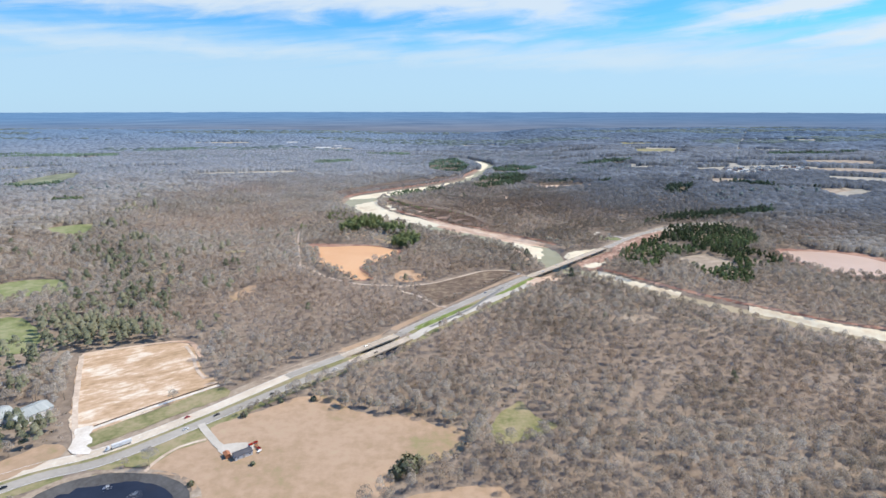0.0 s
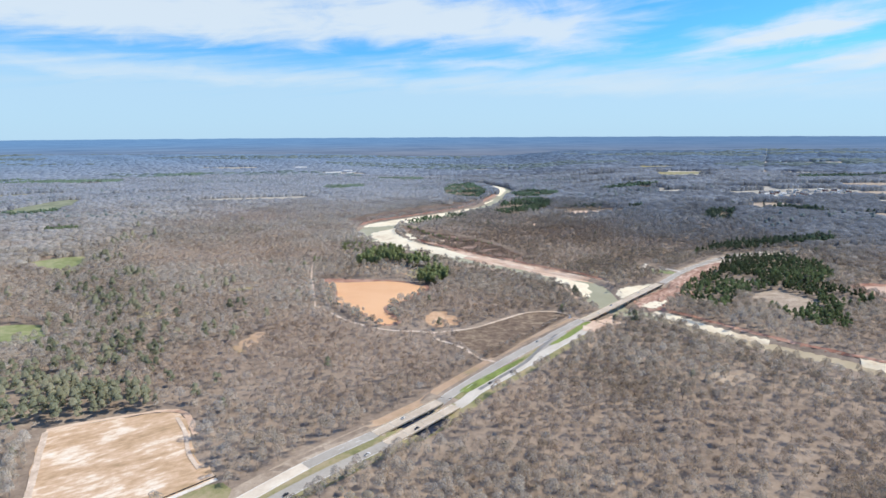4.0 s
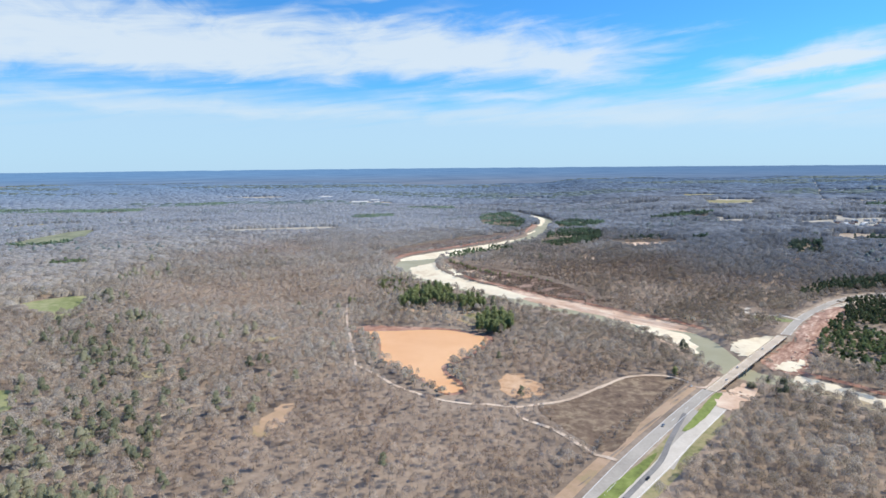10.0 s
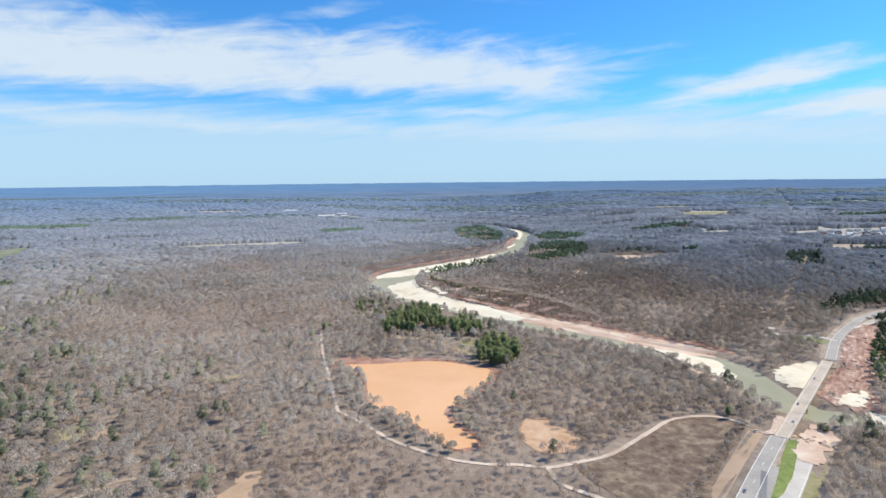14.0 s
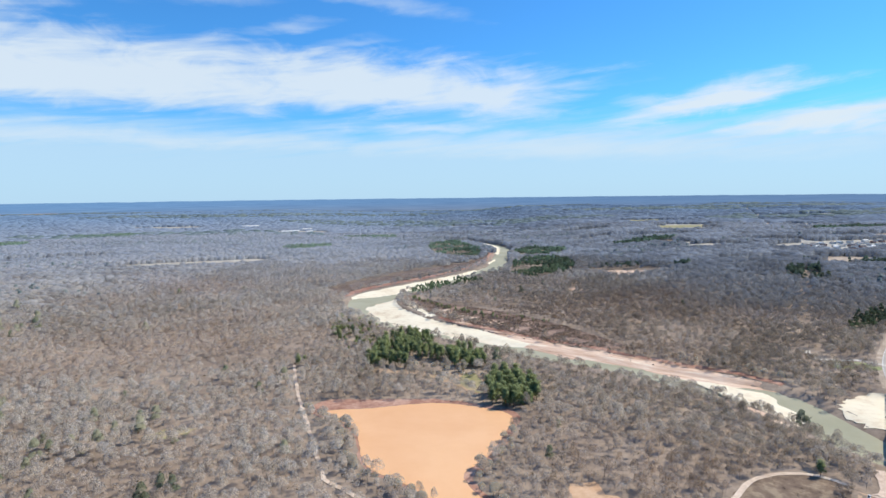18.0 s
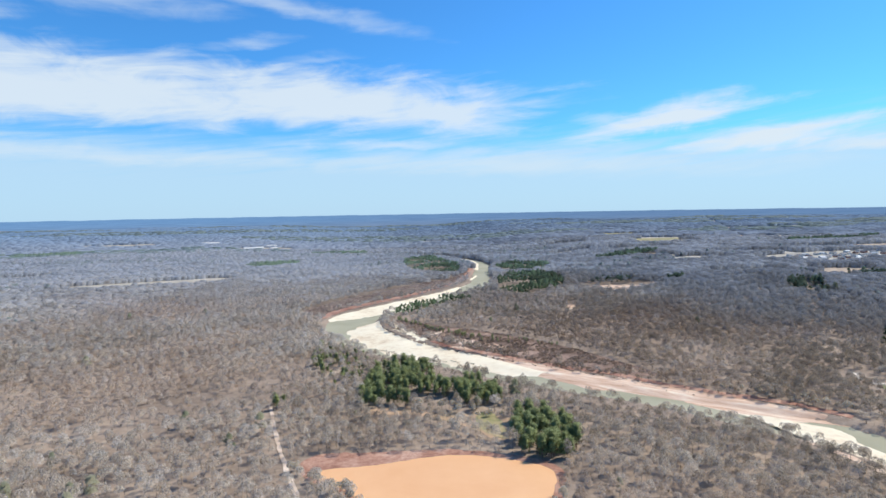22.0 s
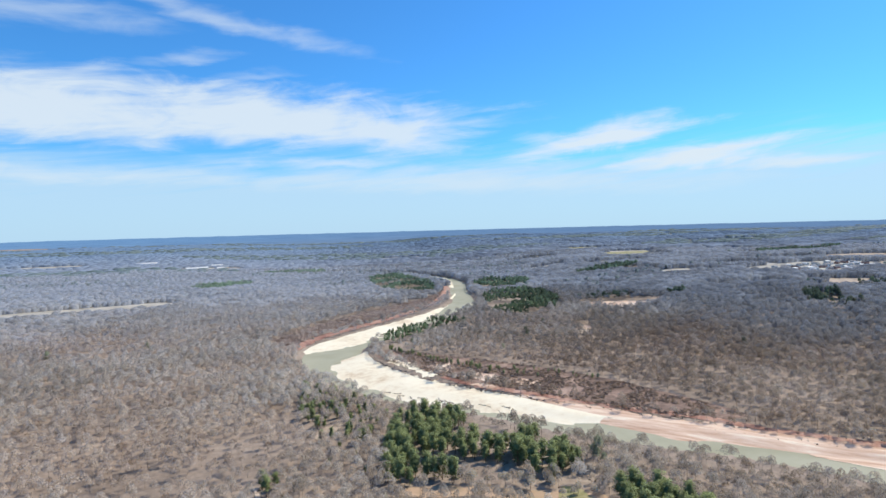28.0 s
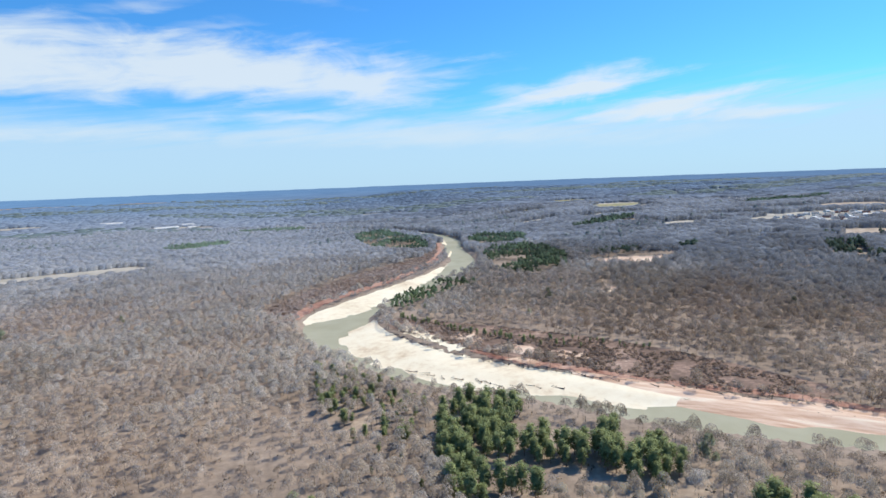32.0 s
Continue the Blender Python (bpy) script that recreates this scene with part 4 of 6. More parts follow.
# bridges
def bridge(name, label, a, b, width, z, bottom, spans, group=""):
    """A beam bridge from a to b: deck, two parapets, girders, bents of columns under caps."""
    ax, ay, bx, by = *a, *b
    length = math.hypot(bx - ax, by - ay)
    turn = math.degrees(math.atan2(by - ay, bx - ax))
    root = thing(name, label, "bridge", group, pose((ax + bx) / 2, (ay + by) / 2, z, 0, 0, turn))
    part("deck", box(bmesh.new(), (length, width, 0.4), (0, 0, -0.2)), deck_concrete, root, "worn pale concrete deck")
    for s in (-1, 1):
        bm = box(bmesh.new(), (length, 0.45, 0.85), (0, s * (width / 2 - 0.25), 0.425), taper=1.0, bevel=0.05)
        part("parapet", bm, deck_concrete, root)
        part("edge_line", box(bmesh.new(), (length, 0.25, 0.02), (0, s * (width / 2 - 1.5), 0.012)), paint, root)
    for k in range(5):
        part("girder", box(bmesh.new(), (length, 0.6, 1.3), (0, (k - 2) * width / 5.2, -1.05)), deck_concrete, root)
    for k in range(1, spans):
        x = -length / 2 + length * k / spans
        cap = part("pier_cap", box(bmesh.new(), (1.4, width - 0.8, 1.1), (x, 0, -2.2), bevel=0.08), deck_concrete, root)
        for j in (-1, 0, 1):
            h = z - 2.7 - bottom
            part("column", drum(bmesh.new(), 0.6, h, (x, j * width * 0.34, -2.7 - h / 2), 12), deck_concrete, cap)
        part("joint", box(bmesh.new(), (0.35, width - 1.0, 0.02), (x, 0, 0.013)), dark_asphalt, root)
    for s in (-1, 1):
        part("abutment", box(bmesh.new(), (2.0, width, 3.6), (s * (length / 2 - 0.4), 0, -2.2)), deck_concrete, root)
    return root


bridge("river_bridge", "long pale concrete highway bridge over the green river", (138, 873), (313, 1066), 11.8, 6.05, -5.6, 8)
bridge("relief_bridge", "concrete relief bridge carrying the western carriageway", (-111, 578), (-56, 638), 11.6, 3.45, -0.4, 4, "relief bridges")
bridge("relief_bridge", "concrete relief bridge carrying the eastern carriageway", (-99, 562), (-40, 629), 11.6, 3.45, -0.4, 4, "relief bridges")
patch("swamp", [(-112, 560), (-84, 556), (-40, 616), (-36, 632), (-56, 644), (-86, 612), (-116, 586)], dark_water, "dark slough under the relief bridges", "slough", level=0.2, ragged=1)

# bridge works beyond the river: red earth, riprap, spoil heaps
rubble = surface("churned_earth", [(0.2, (0.17, 0.09, 0.06)), (0.42, (0.33, 0.19, 0.135)), (0.58, (0.48, 0.31, 0.23)), (0.70, (0.62, 0.45, 0.34)), (0.88, (0.80, 0.70, 0.58))], 0.14, 0.05, bump=0.6, spread=0.5, stretch=(0.5, 1.6, 1), turn=48)
patch("bridge_works", [(240, 978), (262, 1000), (322, 1062), (372, 1124), (440, 1196), (488, 1232), (500, 1228), (438, 1160), (380, 1084), (320, 1006), (274, 948), (250, 944)],
      rubble, "churned red earth and pale sand of the bridge works", "building site", 0.5, ragged=4, step=4.0)
patch("bridge_works", [(330, 1058), (400, 1138), (470, 1206), (482, 1202), (420, 1132), (352, 1052)], rubble, "pale graded lane through the bridge works", "building site", 0.8, ragged=4, step=4.0)
patch("bridge_works", [(246, 958), (262, 972), (290, 984), (286, 966), (262, 944)], sand, "pale sand spread below the new abutment", "building site", 0.7, ragged=4, step=4.0)
patch("riprap_bank", [(234, 994), (228, 1018), (238, 1046), (262, 1066), (286, 1076), (306, 1068), (290, 1050), (256, 1010), (242, 988)], sand, "bank of pale riprap stone beside the bridge", "riprap", 0.5, ragged=4, step=4.0)
patch("riprap_bank", [(128, 838), (152, 872), (178, 900), (192, 908), (196, 892), (184, 870), (150, 838), (136, 826)], pink_sand, "sandy eroded slope at the bridge end", "bare ground", 0.6, ragged=3, step=4.0)
patch("riprap_bank", [(126, 884), (146, 902), (168, 928), (172, 920), (150, 892), (134, 878)], riprap, "pale stone slope under the bridge end", "riprap", 0.5)


def heap(name, label, category, size, material, at, seed, group=""):
    """An uneven mound."""
    rng = random.Random(seed)
    bm = bmesh.new()
    bmesh.ops.create_icosphere(bm, subdivisions=2, radius=1.0)
    for v in bm.verts:
        k = 1 + 0.45 * noise.noise(v.co * 1.7 + Vector((seed, 0, 0))) + 0.15 * noise.noise(v.co * 5)
        v.co = Vector((v.co.x * size * k, v.co.y * size * 0.7 * k, max(v.co.z, -0.12) * size * 0.42 * k))
    me = bpy.data.meshes.new(name)
    bm.to_mesh(me)
    bm.free()
    me.materials.append(material)
    ob = new(name, me)
    ob.matrix_basis = pose(*at, 0, 0, rng.uniform(0, 180))
    return tagged(ob, label, category, group)


rng = random.Random(4)
for k in range(110):
    s = rng.uniform(0.02, 0.92)
    x, y = 262 + s * 200 + rng.uniform(-2, 34), 972 + s * 228 + rng.uniform(-26, 2)
    red = rng.random() < 0.7
    heap("earth_mound", "mound of red excavated earth at the bridge works" if red else "mound of pale sand at the bridge works", "mound", rng.uniform(1.2, 4.2), clay if red else pink_sand, (x, y, floor_at(x, y) + 0.2), k, "earth mounds")
for k in range(8):
    x, y = 156 + rng.uniform(-6, 22), 862 + rng.uniform(-6, 30)
    heap("earth_mound", "low mound of pale sand at the bridge end", "mound", rng.uniform(2.5, 4.5), pink_sand, (x, y, floor_at(x, y) + 0.3), 40 + k, "earth mounds")

# vehicles
rubber = simple("rubber", (0.03, 0.03, 0.032), 0.9)
glass = simple("window_glass", (0.03, 0.04, 0.05), 0.08, spec=0.6)
chrome = simple("headlight", (0.7, 0.72, 0.74), 0.2)
PAINTS = {"white": simple("white_paint", (0.8, 0.8, 0.8), 0.3), "black": simple("black_paint", (0.03, 0.03, 0.035), 0.25),
          "silver": simple("silver_paint", (0.45, 0.47, 0.5), 0.3, 0.5), "red": simple("red_paint", (0.5, 0.05, 0.03), 0.35), "orange": simple("orange_paint", (0.50, 0.21, 0.10), 0.6)}


def wheels(root, places, radius):
    for x, y in places:
        w = part("wheel", drum(bmesh.new(), radius, 0.28, (x, y, radius), 14, tilt=(90, 0, 0)), rubber, root)
        part("rim", drum(bmesh.new(), radius * 0.55, 0.3, (x, y, radius), 10, tilt=(90, 0, 0)), chrome, w)


def car(colour, pickup=False):
    """A car facing +x, its wheels on the ground at the origin."""
    root = thing("pickup_truck" if pickup else "car", f"{colour} {'pickup truck' if pickup else 'sedan'} driving on the highway", "pickup" if pickup else "car", "traffic")
    body = box(bmesh.new(), (5.4 if pickup else 4.7, 1.9, 0.75), (0, 0, 0.72), taper=0.94, bevel=0.12)
    part("body", body, PAINTS[colour], root)
    cx = 0.3 if pickup else -0.2
    cabin = box(bmesh.new(), (2.1 if pickup else 2.7, 1.7, 0.62), (cx, 0, 1.36), taper=0.74, bevel=0.08)
    part("cabin", cabin, glass, root, "dark glazed cabin")
    part("roof", box(bmesh.new(), (1.5 if pickup else 1.8, 1.25, 0.06), (cx, 0, 1.69), bevel=0.02), PAINTS[colour], root)
    if pickup:
        part("load_bed", box(bmesh.new(), (1.8, 1.5, 0.05), (-1.6, 0, 1.11)), rubber, root)
    half = 1.7 if pickup else 1.42
    wheels(root, [(sx * half, sy * 0.86) for sx in (-1, 1) for sy in (-1, 1)], 0.36)
    for s in (-1, 1):
        part("headlight", box(bmesh.new(), (0.08, 0.4, 0.18), ((2.66 if pickup else 2.31), s * 0.6, 0.8)), chrome, root)
    return root


def lorry():
    """A tractor unit with a long white box trailer, facing +x."""
    root = thing("semi_truck", "white articulated lorry with a long box trailer", "truck", "traffic")
    trailer = part("trailer", box(bmesh.new(), (14.5, 2.6, 2.8), (-3.4, 0, 2.55), bevel=0.05), PAINTS["white"], root)
    for k in range(12):
        for s in (-1, 1):
            part("side_rib", box(bmesh.new(), (0.08, 0.04, 2.6), (-10 + k * 1.2, s * 1.31, 2.55)), chrome, trailer)
    part("cab", box(bmesh.new(), (2.4, 2.45, 2.6), (6.3, 0, 2.1), taper=0.9, bevel=0.15), PAINTS["white"], root)
    part("bonnet", box(bmesh.new(), (1.6, 2.1, 1.3), (8.0, 0, 1.35), taper=0.88, bevel=0.12), PAINTS["white"], root)
    part("windscreen", box(bmesh.new(), (0.1, 2.0, 0.8), (7.46, 0, 2.7)), glass, root)
    part("chassis", box(bmesh.new(), (15, 1.0, 0.35), (-1.0, 0, 0.95)), rubber, root)
    wheels(root, [(x, s * 1.1) for x in (-9.4, -8.1, 3.4, 4.7, 7.9) for s in (-1, 1)], 0.5)
    return root


def along(line, y, off=0.0, back=False, z=0.36):
    """A pose on a road at northing y, off metres to its right."""
    c = curve(line, 4.0)
    i = int(np.argmin(np.abs(c[:, 1] - y)))
    d = c[min(i + 1, len(c) - 1)] - c[max(i - 1, 0)]
    d = d / np.linalg.norm(d)
    x, yy = c[i, 0] + d[1] * off, c[i, 1] - d[0] * off
    deck = 582 < y < 634 or 876 < y < 1062
    h = (3.46 if y < 700 else 6.06) if deck else floor_at(x, yy) + z
    return pose(x, yy, h, 0, 0, math.degrees(math.atan2(d[1], d[0])) + (180 if back else 0))


MAIN = WEST[:-1] + [(225, 969)] + BEYOND
made = {(c, p): car(c, p) for c, p in (("white", False), ("black", False), ("silver", False), ("red", False), ("white", True), ("black", True))}
first = set()
for key, line, y, off, back in ((("black", False), EAST, 358, 0, False), (("white", False), EAST, 436, 0.5, False), (("red", False), WEST, 452, -2, True), (("black", True), EAST, 455, -2, False),
                                (("black", False), EAST, 496, 2, False), (("silver", False), WEST, 604, -2, True), (("black", True), EAST, 588, 1, False), (("white", True), EAST, 548, 2, False),
                                (("black", False), EAST, 678, -1, False), (("white", False), MAIN, 905, 2.4, False), (("silver", False), MAIN, 940, -2.4, True), (("white", True), MAIN, 1008, -2.4, True),
                                (("silver", False), MAIN, 792, -2, True), (("black", True), EAST, 706, 0, False)):
    m = along(line, y, off, back)
    if key in first:
        copy_thing(made[key], m)
    else:
        first.add(key)
        made[key].matrix_basis = m
m = along(WEST, 411, 2.5, True)
lorry().matrix_basis = m
van = car("white", True)
van.name = "parked_van"
tagged(van, "white pickup parked on the roadside grass before the bridge", "pickup")
van.matrix_basis = pose(122, 884, floor_at(122, 884) + 0.2, 0, 0, 40)

# buildings
roof_metal = surface("metal_roof", [(0.3, (0.36, 0.38, 0.36)), (0.6, (0.47, 0.49, 0.46)), (0.8, (0.57, 0.58, 0.55))], 0.25, 0.05, rough=0.7, metal=0.0, stretch=(3, 0.3, 1))
roof_dark = surface("shingle_roof", [(0.3, (0.09, 0.09, 0.10)), (0.7, (0.17, 0.16, 0.165))], 1.5, 0.1)
roof_grey = simple("grey_shingles", (0.30, 0.285, 0.27), 0.9)
roof_white = simple("white_metal_roof", (0.66, 0.65, 0.62), 0.7)
siding = surface("siding", [(0.3, (0.55, 0.54, 0.51)), (0.7, (0.74, 0.73, 0.70))], 0.8, 0.08, stretch=(0.3, 0.3, 6))
brick_wall = surface("brick_wall", [(0.3, (0.25, 0.13, 0.10)), (0.7, (0.40, 0.24, 0.19))], 2.0, 0.2)
door_paint = simple("door_paint", (0.30, 0.32, 0.33), 0.6)


def building(name, label, category, length, width, eaves, ridge, roof, wall, at, windows=3, ribs=0, group=""):
    """A gabled building: four thick walls in one shell, roof with seams, door and windows with frames."""
    root = thing(name, label, category, group, at)
    bm = bmesh.new()
    for s in (-1, 1):
        box(bm, (length, 0.25, eaves + 1.0), (0, s * (width / 2 - 0.125), eaves / 2 - 0.5))
        box(bm, (0.25, width - 0.5, eaves + 1.0), (s * (length / 2 - 0.125), 0, eaves / 2 - 0.5))
        x = s * (length / 2 - 0.125)
        corner = [bm.verts.new((x + dx, dy, dz)) for dx in (-0.12, 0.12) for dy, dz in ((-width / 2 + 0.25, eaves), (width / 2 - 0.25, eaves), (0, eaves + ridge - 0.3))]
        for f in ((0, 1, 2), (5, 4, 3), (0, 3, 4, 1), (1, 4, 5, 2), (2, 5, 3, 0)):
            bm.faces.new([corner[i] for i in f])
    part("wall", bm, wall, root)
    top = part("roof", gable(bmesh.new(), length, width, ridge, base=eaves + 0.05), roof, root)
    slope = math.degrees(math.atan2(ridge, width / 2 + 0.4))
    for k in range(ribs):
        x = -length / 2 + length * (k + 0.5) / ribs
        for s in (-1, 1):
            bm = box(bmesh.new(), (0.12, math.hypot(width / 2, ridge), 0.1), (0, 0, 0))
            bmesh.ops.transform(bm, matrix=pose(x, s * width / 4, eaves + ridge / 2 + 0.12, -s * slope, 0, 0), verts=bm.verts)
            part("roof_seam", bm, roof, top)
    part("ridge_cap", box(bmesh.new(), (length + 0.8, 0.5, 0.12), (0, 0, eaves + ridge + 0.06)), roof, top)
    for k in range(windows):
        x = -length / 2 + length * (k + 0.5) / windows
        for s in (-1, 1):
            if k == windows // 2 and s < 0:
                part("door", box(bmesh.new(), (1.1, 0.12, 2.1), (x, s * width / 2, 1.05)), door_paint, root)
            else:
                w = part("window", box(bmesh.new(), (1.3, 0.1, 1.3), (x, s * width / 2, min(1.7, eaves - 0.9))), paint, root)
                part("pane", box(bmesh.new(), (1.1, 0.14, 1.1), (x, s * width / 2, min(1.7, eaves - 0.9))), glass, w)
    return root


def on_ground(x, y, turn=0.0, lift=0.35):
    return pose(x, y, floor_at(x, y) + lift, 0, 0, turn)


building("warehouse", "long grey-green metal-roofed farm warehouse behind pines", "warehouse", 30, 24, 6, 3.4, roof_metal, siding, on_ground(-398, 446, 62), 4, 10, "warehouses")
building("warehouse", "pale metal-roofed warehouse beside a pine row", "warehouse", 30, 22, 6.4, 3.2, roof_metal, siding, on_ground(-371, 456, 62), 4, 10, "warehouses")
NO_TREES.append(np.array([(-425, 430), (-415, 475), (-385, 480), (-345, 472), (-345, 436), (-380, 424)]))
building("roadside_shed", "low white-walled roadside shed with a dark roof", "shed", 14, 7, 3.2, 1.5, roof_dark, roof_white, on_ground(-160, 398, 38, 0.5), 3, 0)
building("storage_shed", "rust-orange storage shed beside the driveway", "shed", 6, 4, 2.6, 0.9, PAINTS["orange"], PAINTS["orange"], on_ground(-172, 397, 128, 0.5), 1, 0)
tagged(patch("gravel_yard", [(-182, 412), (-164, 416), (-154, 410), (-158, 398), (-172, 398), (-182, 404)], gravel, "grey gravel yard in front of the shed", "yard", 0.6, ragged=0.4))


def trailer_cart(colour, at):
    root = thing("utility_trailer", f"{colour} utility trailer with stake sides parked in the yard", "trailer", "yard trailers", at)
    part("bed", box(bmesh.new(), (3.6, 1.8, 0.18), (0, 0, 0.7), bevel=0.03), PAINTS[colour], root)
    for s in (-1, 1):
        part("side_rail", box(bmesh.new(), (3.6, 0.08, 0.7), (0, s * 0.86, 1.12)), PAINTS[colour], root)
    part("drawbar", box(bmesh.new(), (1.3, 0.12, 0.12), (2.4, 0, 0.62)), rubber, root)
    wheels(root, [(0.2, -1.0), (0.2, 1.0)], 0.34)
    return root


for k, (x, y, c) in enumerate(((-158, 412, "red"), (-153, 411, "orange"), (-150, 407, "red"), (-155, 415, "red"), (-148, 403, "white"))):
    trailer_cart(c, on_ground(x, y, 40 + 55 * k, 0.6))

# far houses
for x, y, label in ((-980, 1563, "white farmhouse at the edge of a pine row"), (-833, 1757, "small white house in the bare woods")):
    building("house", label, "house", 16, 10, 4, 3, roof_white, siding, on_ground(x, y, 25), 3, 0)
for x, y, l, w, turn in ((-770, 3620, 70, 34, 10), (-735, 3650, 40, 24, 30), (-691, 3771, 50, 30, -15), (-1041, 3931, 90, 36, 4), (1218, 4023, 60, 30, 0), (-660, 3640, 34, 20, 15)):
    building("farm_shed", "large white poultry shed far off among woods", "shed", l, w, 7, 5, roof_white, siding, on_ground(x, y, turn, 1.0), 5, 0, "far sheds")
rng = random.Random(8)
home = [building("house", label, "house", 18, 11, 4.2, 3.2, roof, wall, on_ground(1150, 2120), 3, 0, "houses of the subdivision")
        for label, roof, wall in (("pale-roofed suburban house on an open lot", roof_white, siding), ("grey-roofed suburban house on an open lot", roof_grey, siding), ("dark-roofed brick suburban house", roof_dark, brick_wall))]
spot = 0
for row in range(5):
    for col in range(11):
        x, y = 1080 + col * 34 + row * 9 + rng.uniform(-6, 6), 2075 + row * 52 + col * 6 + rng.uniform(-8, 8)
        m = on_ground(x, y, rng.choice((0, 90, 20, 110)), 0.8)
        if spot < 3:
            home[spot].matrix_basis = m
        elif rng.random() < 0.85:
            copy_thing(home[rng.choice((0, 0, 1, 1, 2))], m)
        spot += 1
patch("lawn", [(1040, 2040), (1080, 2330), (1300, 2400), (1500, 2370), (1480, 2190), (1250, 2060)], far_field, "mown grass lots of the subdivision", "lawn", 0.6)

# fountains in the retention pond
foam = simple("water_spray", (0.85, 0.88, 0.9), 0.4)
for x, y, h, r in ((-246, 359, 3.2, 3.4), (-222, 352, 1.6, 5.5)):
    root = thing("fountain", "white spraying aerator fountain on the dark pond", "fountain", "pond fountains", pose(x, y, -1.3))
    rng = random.Random(int(x))
    part("float", drum(bmesh.new(), 0.8, 0.3, (0, 0, 0.1), 12), rubber, root)
    bm = bmesh.new()
    for _ in range(380):
        a, s = rng.uniform(0, 2 * math.pi), rng.random()
        q = Vector((math.cos(a) * r * s, math.sin(a) * r * s, 0.15 + h * max(0.0, 1 - s * s) * rng.uniform(0.6, 1)))
        tri = [bm.verts.new(q + Vector([rng.uniform(-0.22, 0.22) for _ in range(3)])) for _ in range(3)]
        bm.faces.new(tri)
    part("spray", bm, foam, root)

# silt fence along the lower edge of the site
fence_cloth = simple("fence_cloth", (0.03, 0.03, 0.035), 0.8)
fence = thing("silt_fence", "low black silt fence of cloth on wooden stakes", "fence")
c = curve([(-304, 440), (-270, 477), (-226, 520)], 3.0)
for (ax, ay), (bx, by) in zip(c, c[1:]):
    l, z = math.hypot(bx - ax, by - ay), floor_at((ax + bx) / 2, (ay + by) / 2) + 0.3
    part("cloth", box(bmesh.new(), (l, 0.06, 1.0), ((ax + bx) / 2, (ay + by) / 2, z + 0.5), math.degrees(math.atan2(by - ay, bx - ax))), fence_cloth, fence)
    part("stake", box(bmesh.new(), (0.08, 0.08, 1.4), (ax, ay, z + 0.5)), bark, fence)


# ---- trees ----
def tri_blades(starts, ends, widths, rng):
    """Thin tapering triangles from starts to ends."""
    way = ends - starts
    side = np.cross(way, rng.normal(size=way.shape))
    side *= (widths / (np.linalg.norm(side, axis=1) + 1e-9))[:, None] / 2
    return np.stack([starts - side, starts + side, ends], 1).reshape(-1, 3)


def faced(v, lumps, heart):
    """Adds to loose triangles the way they face: outward from the nearest lump and from the crown's heart."""
    tri = v.reshape(-1, 3, 3)
    mid = tri.mean(1)
    near = lumps[np.argmin(((mid[:, None] - lumps[None]) ** 2).sum(-1), 1)]
    out = (v - np.repeat(near, 3, 0)) * 0.9 + (v - heart) * 0.45
    out /= np.linalg.norm(out, axis=1)[:, None] + 1e-6
    flat = np.cross(tri[:, 1] - tri[:, 0], tri[:, 2] - tri[:, 0])
    turn = (flat * out.reshape(-1, 3, 3).mean(1)).sum(1) < 0
    both = np.hstack([v, out]).reshape(-1, 3, 6)
    both[turn] = both[turn][:, ::-1]
    return both.reshape(-1, 6)


def dome(rng, count, h, r, low, high, flat=-0.35):
    """Places in a rounded crown, between two fractions of its radius."""
    d = rng.normal(size=(count, 3))
    d /= np.linalg.norm(d, axis=1)[:, None]
    d[:, 2] = np.maximum(d[:, 2], flat * rng.random(count))
    k = rng.uniform(low, high, (count, 1))
    return d * k * [r, r, h * 0.42] + [0, 0, h * 0.58], d


def shell(rng, at, r, tall, sides, rings=(42, 88), lumpy=0.2, skirt=0.0):
    """A lumpy open dome of loose triangles with the way each corner faces."""
    at = np.asarray(at, float)
    a0 = rng.uniform(0, 6.283)
    rows = [np.repeat([[0, 0, tall * rng.uniform(0.9, 1.1)]], sides, 0)]
    for deg in rings:
        a = a0 + (np.arange(sides) + 0.5 * (len(rows) % 2)) / sides * 6.283 + rng.normal(0, 0.10, sides)
        k = rng.uniform(1 - lumpy, 1 + lumpy, sides) * math.sin(radians(deg)) * r
        rows.append(np.stack([np.cos(a) * k, np.sin(a) * k, tall * math.cos(radians(deg)) * rng.uniform(0.85, 1.15, sides) - 0.06 * tall * rng.random(sides)], 1))
    if skirt:
        rows.append(np.column_stack([rows[-1][:, :2] * 0.92, np.full(sides, -skirt)]))
    tris = [np.stack([rows[1], np.roll(rows[1], -1, 0), rows[0]], 1)]
    for up, down in zip(rows[1:], rows[2:]):
        tris.append(np.stack([down, np.roll(down, -1, 0), np.roll(up, -1, 0)], 1))
        tris.append(np.stack([down, np.roll(up, -1, 0), up], 1))
    v = np.concatenate(tris).reshape(-1, 3)
    out = np.maximum(v / [r, r, tall], [-2, -2, 0]) * 0.6 + [0, 0, 0.75]
    out /= np.linalg.norm(out, axis=1)[:, None] + 1e-6
    return np.hstack([v + at, out])


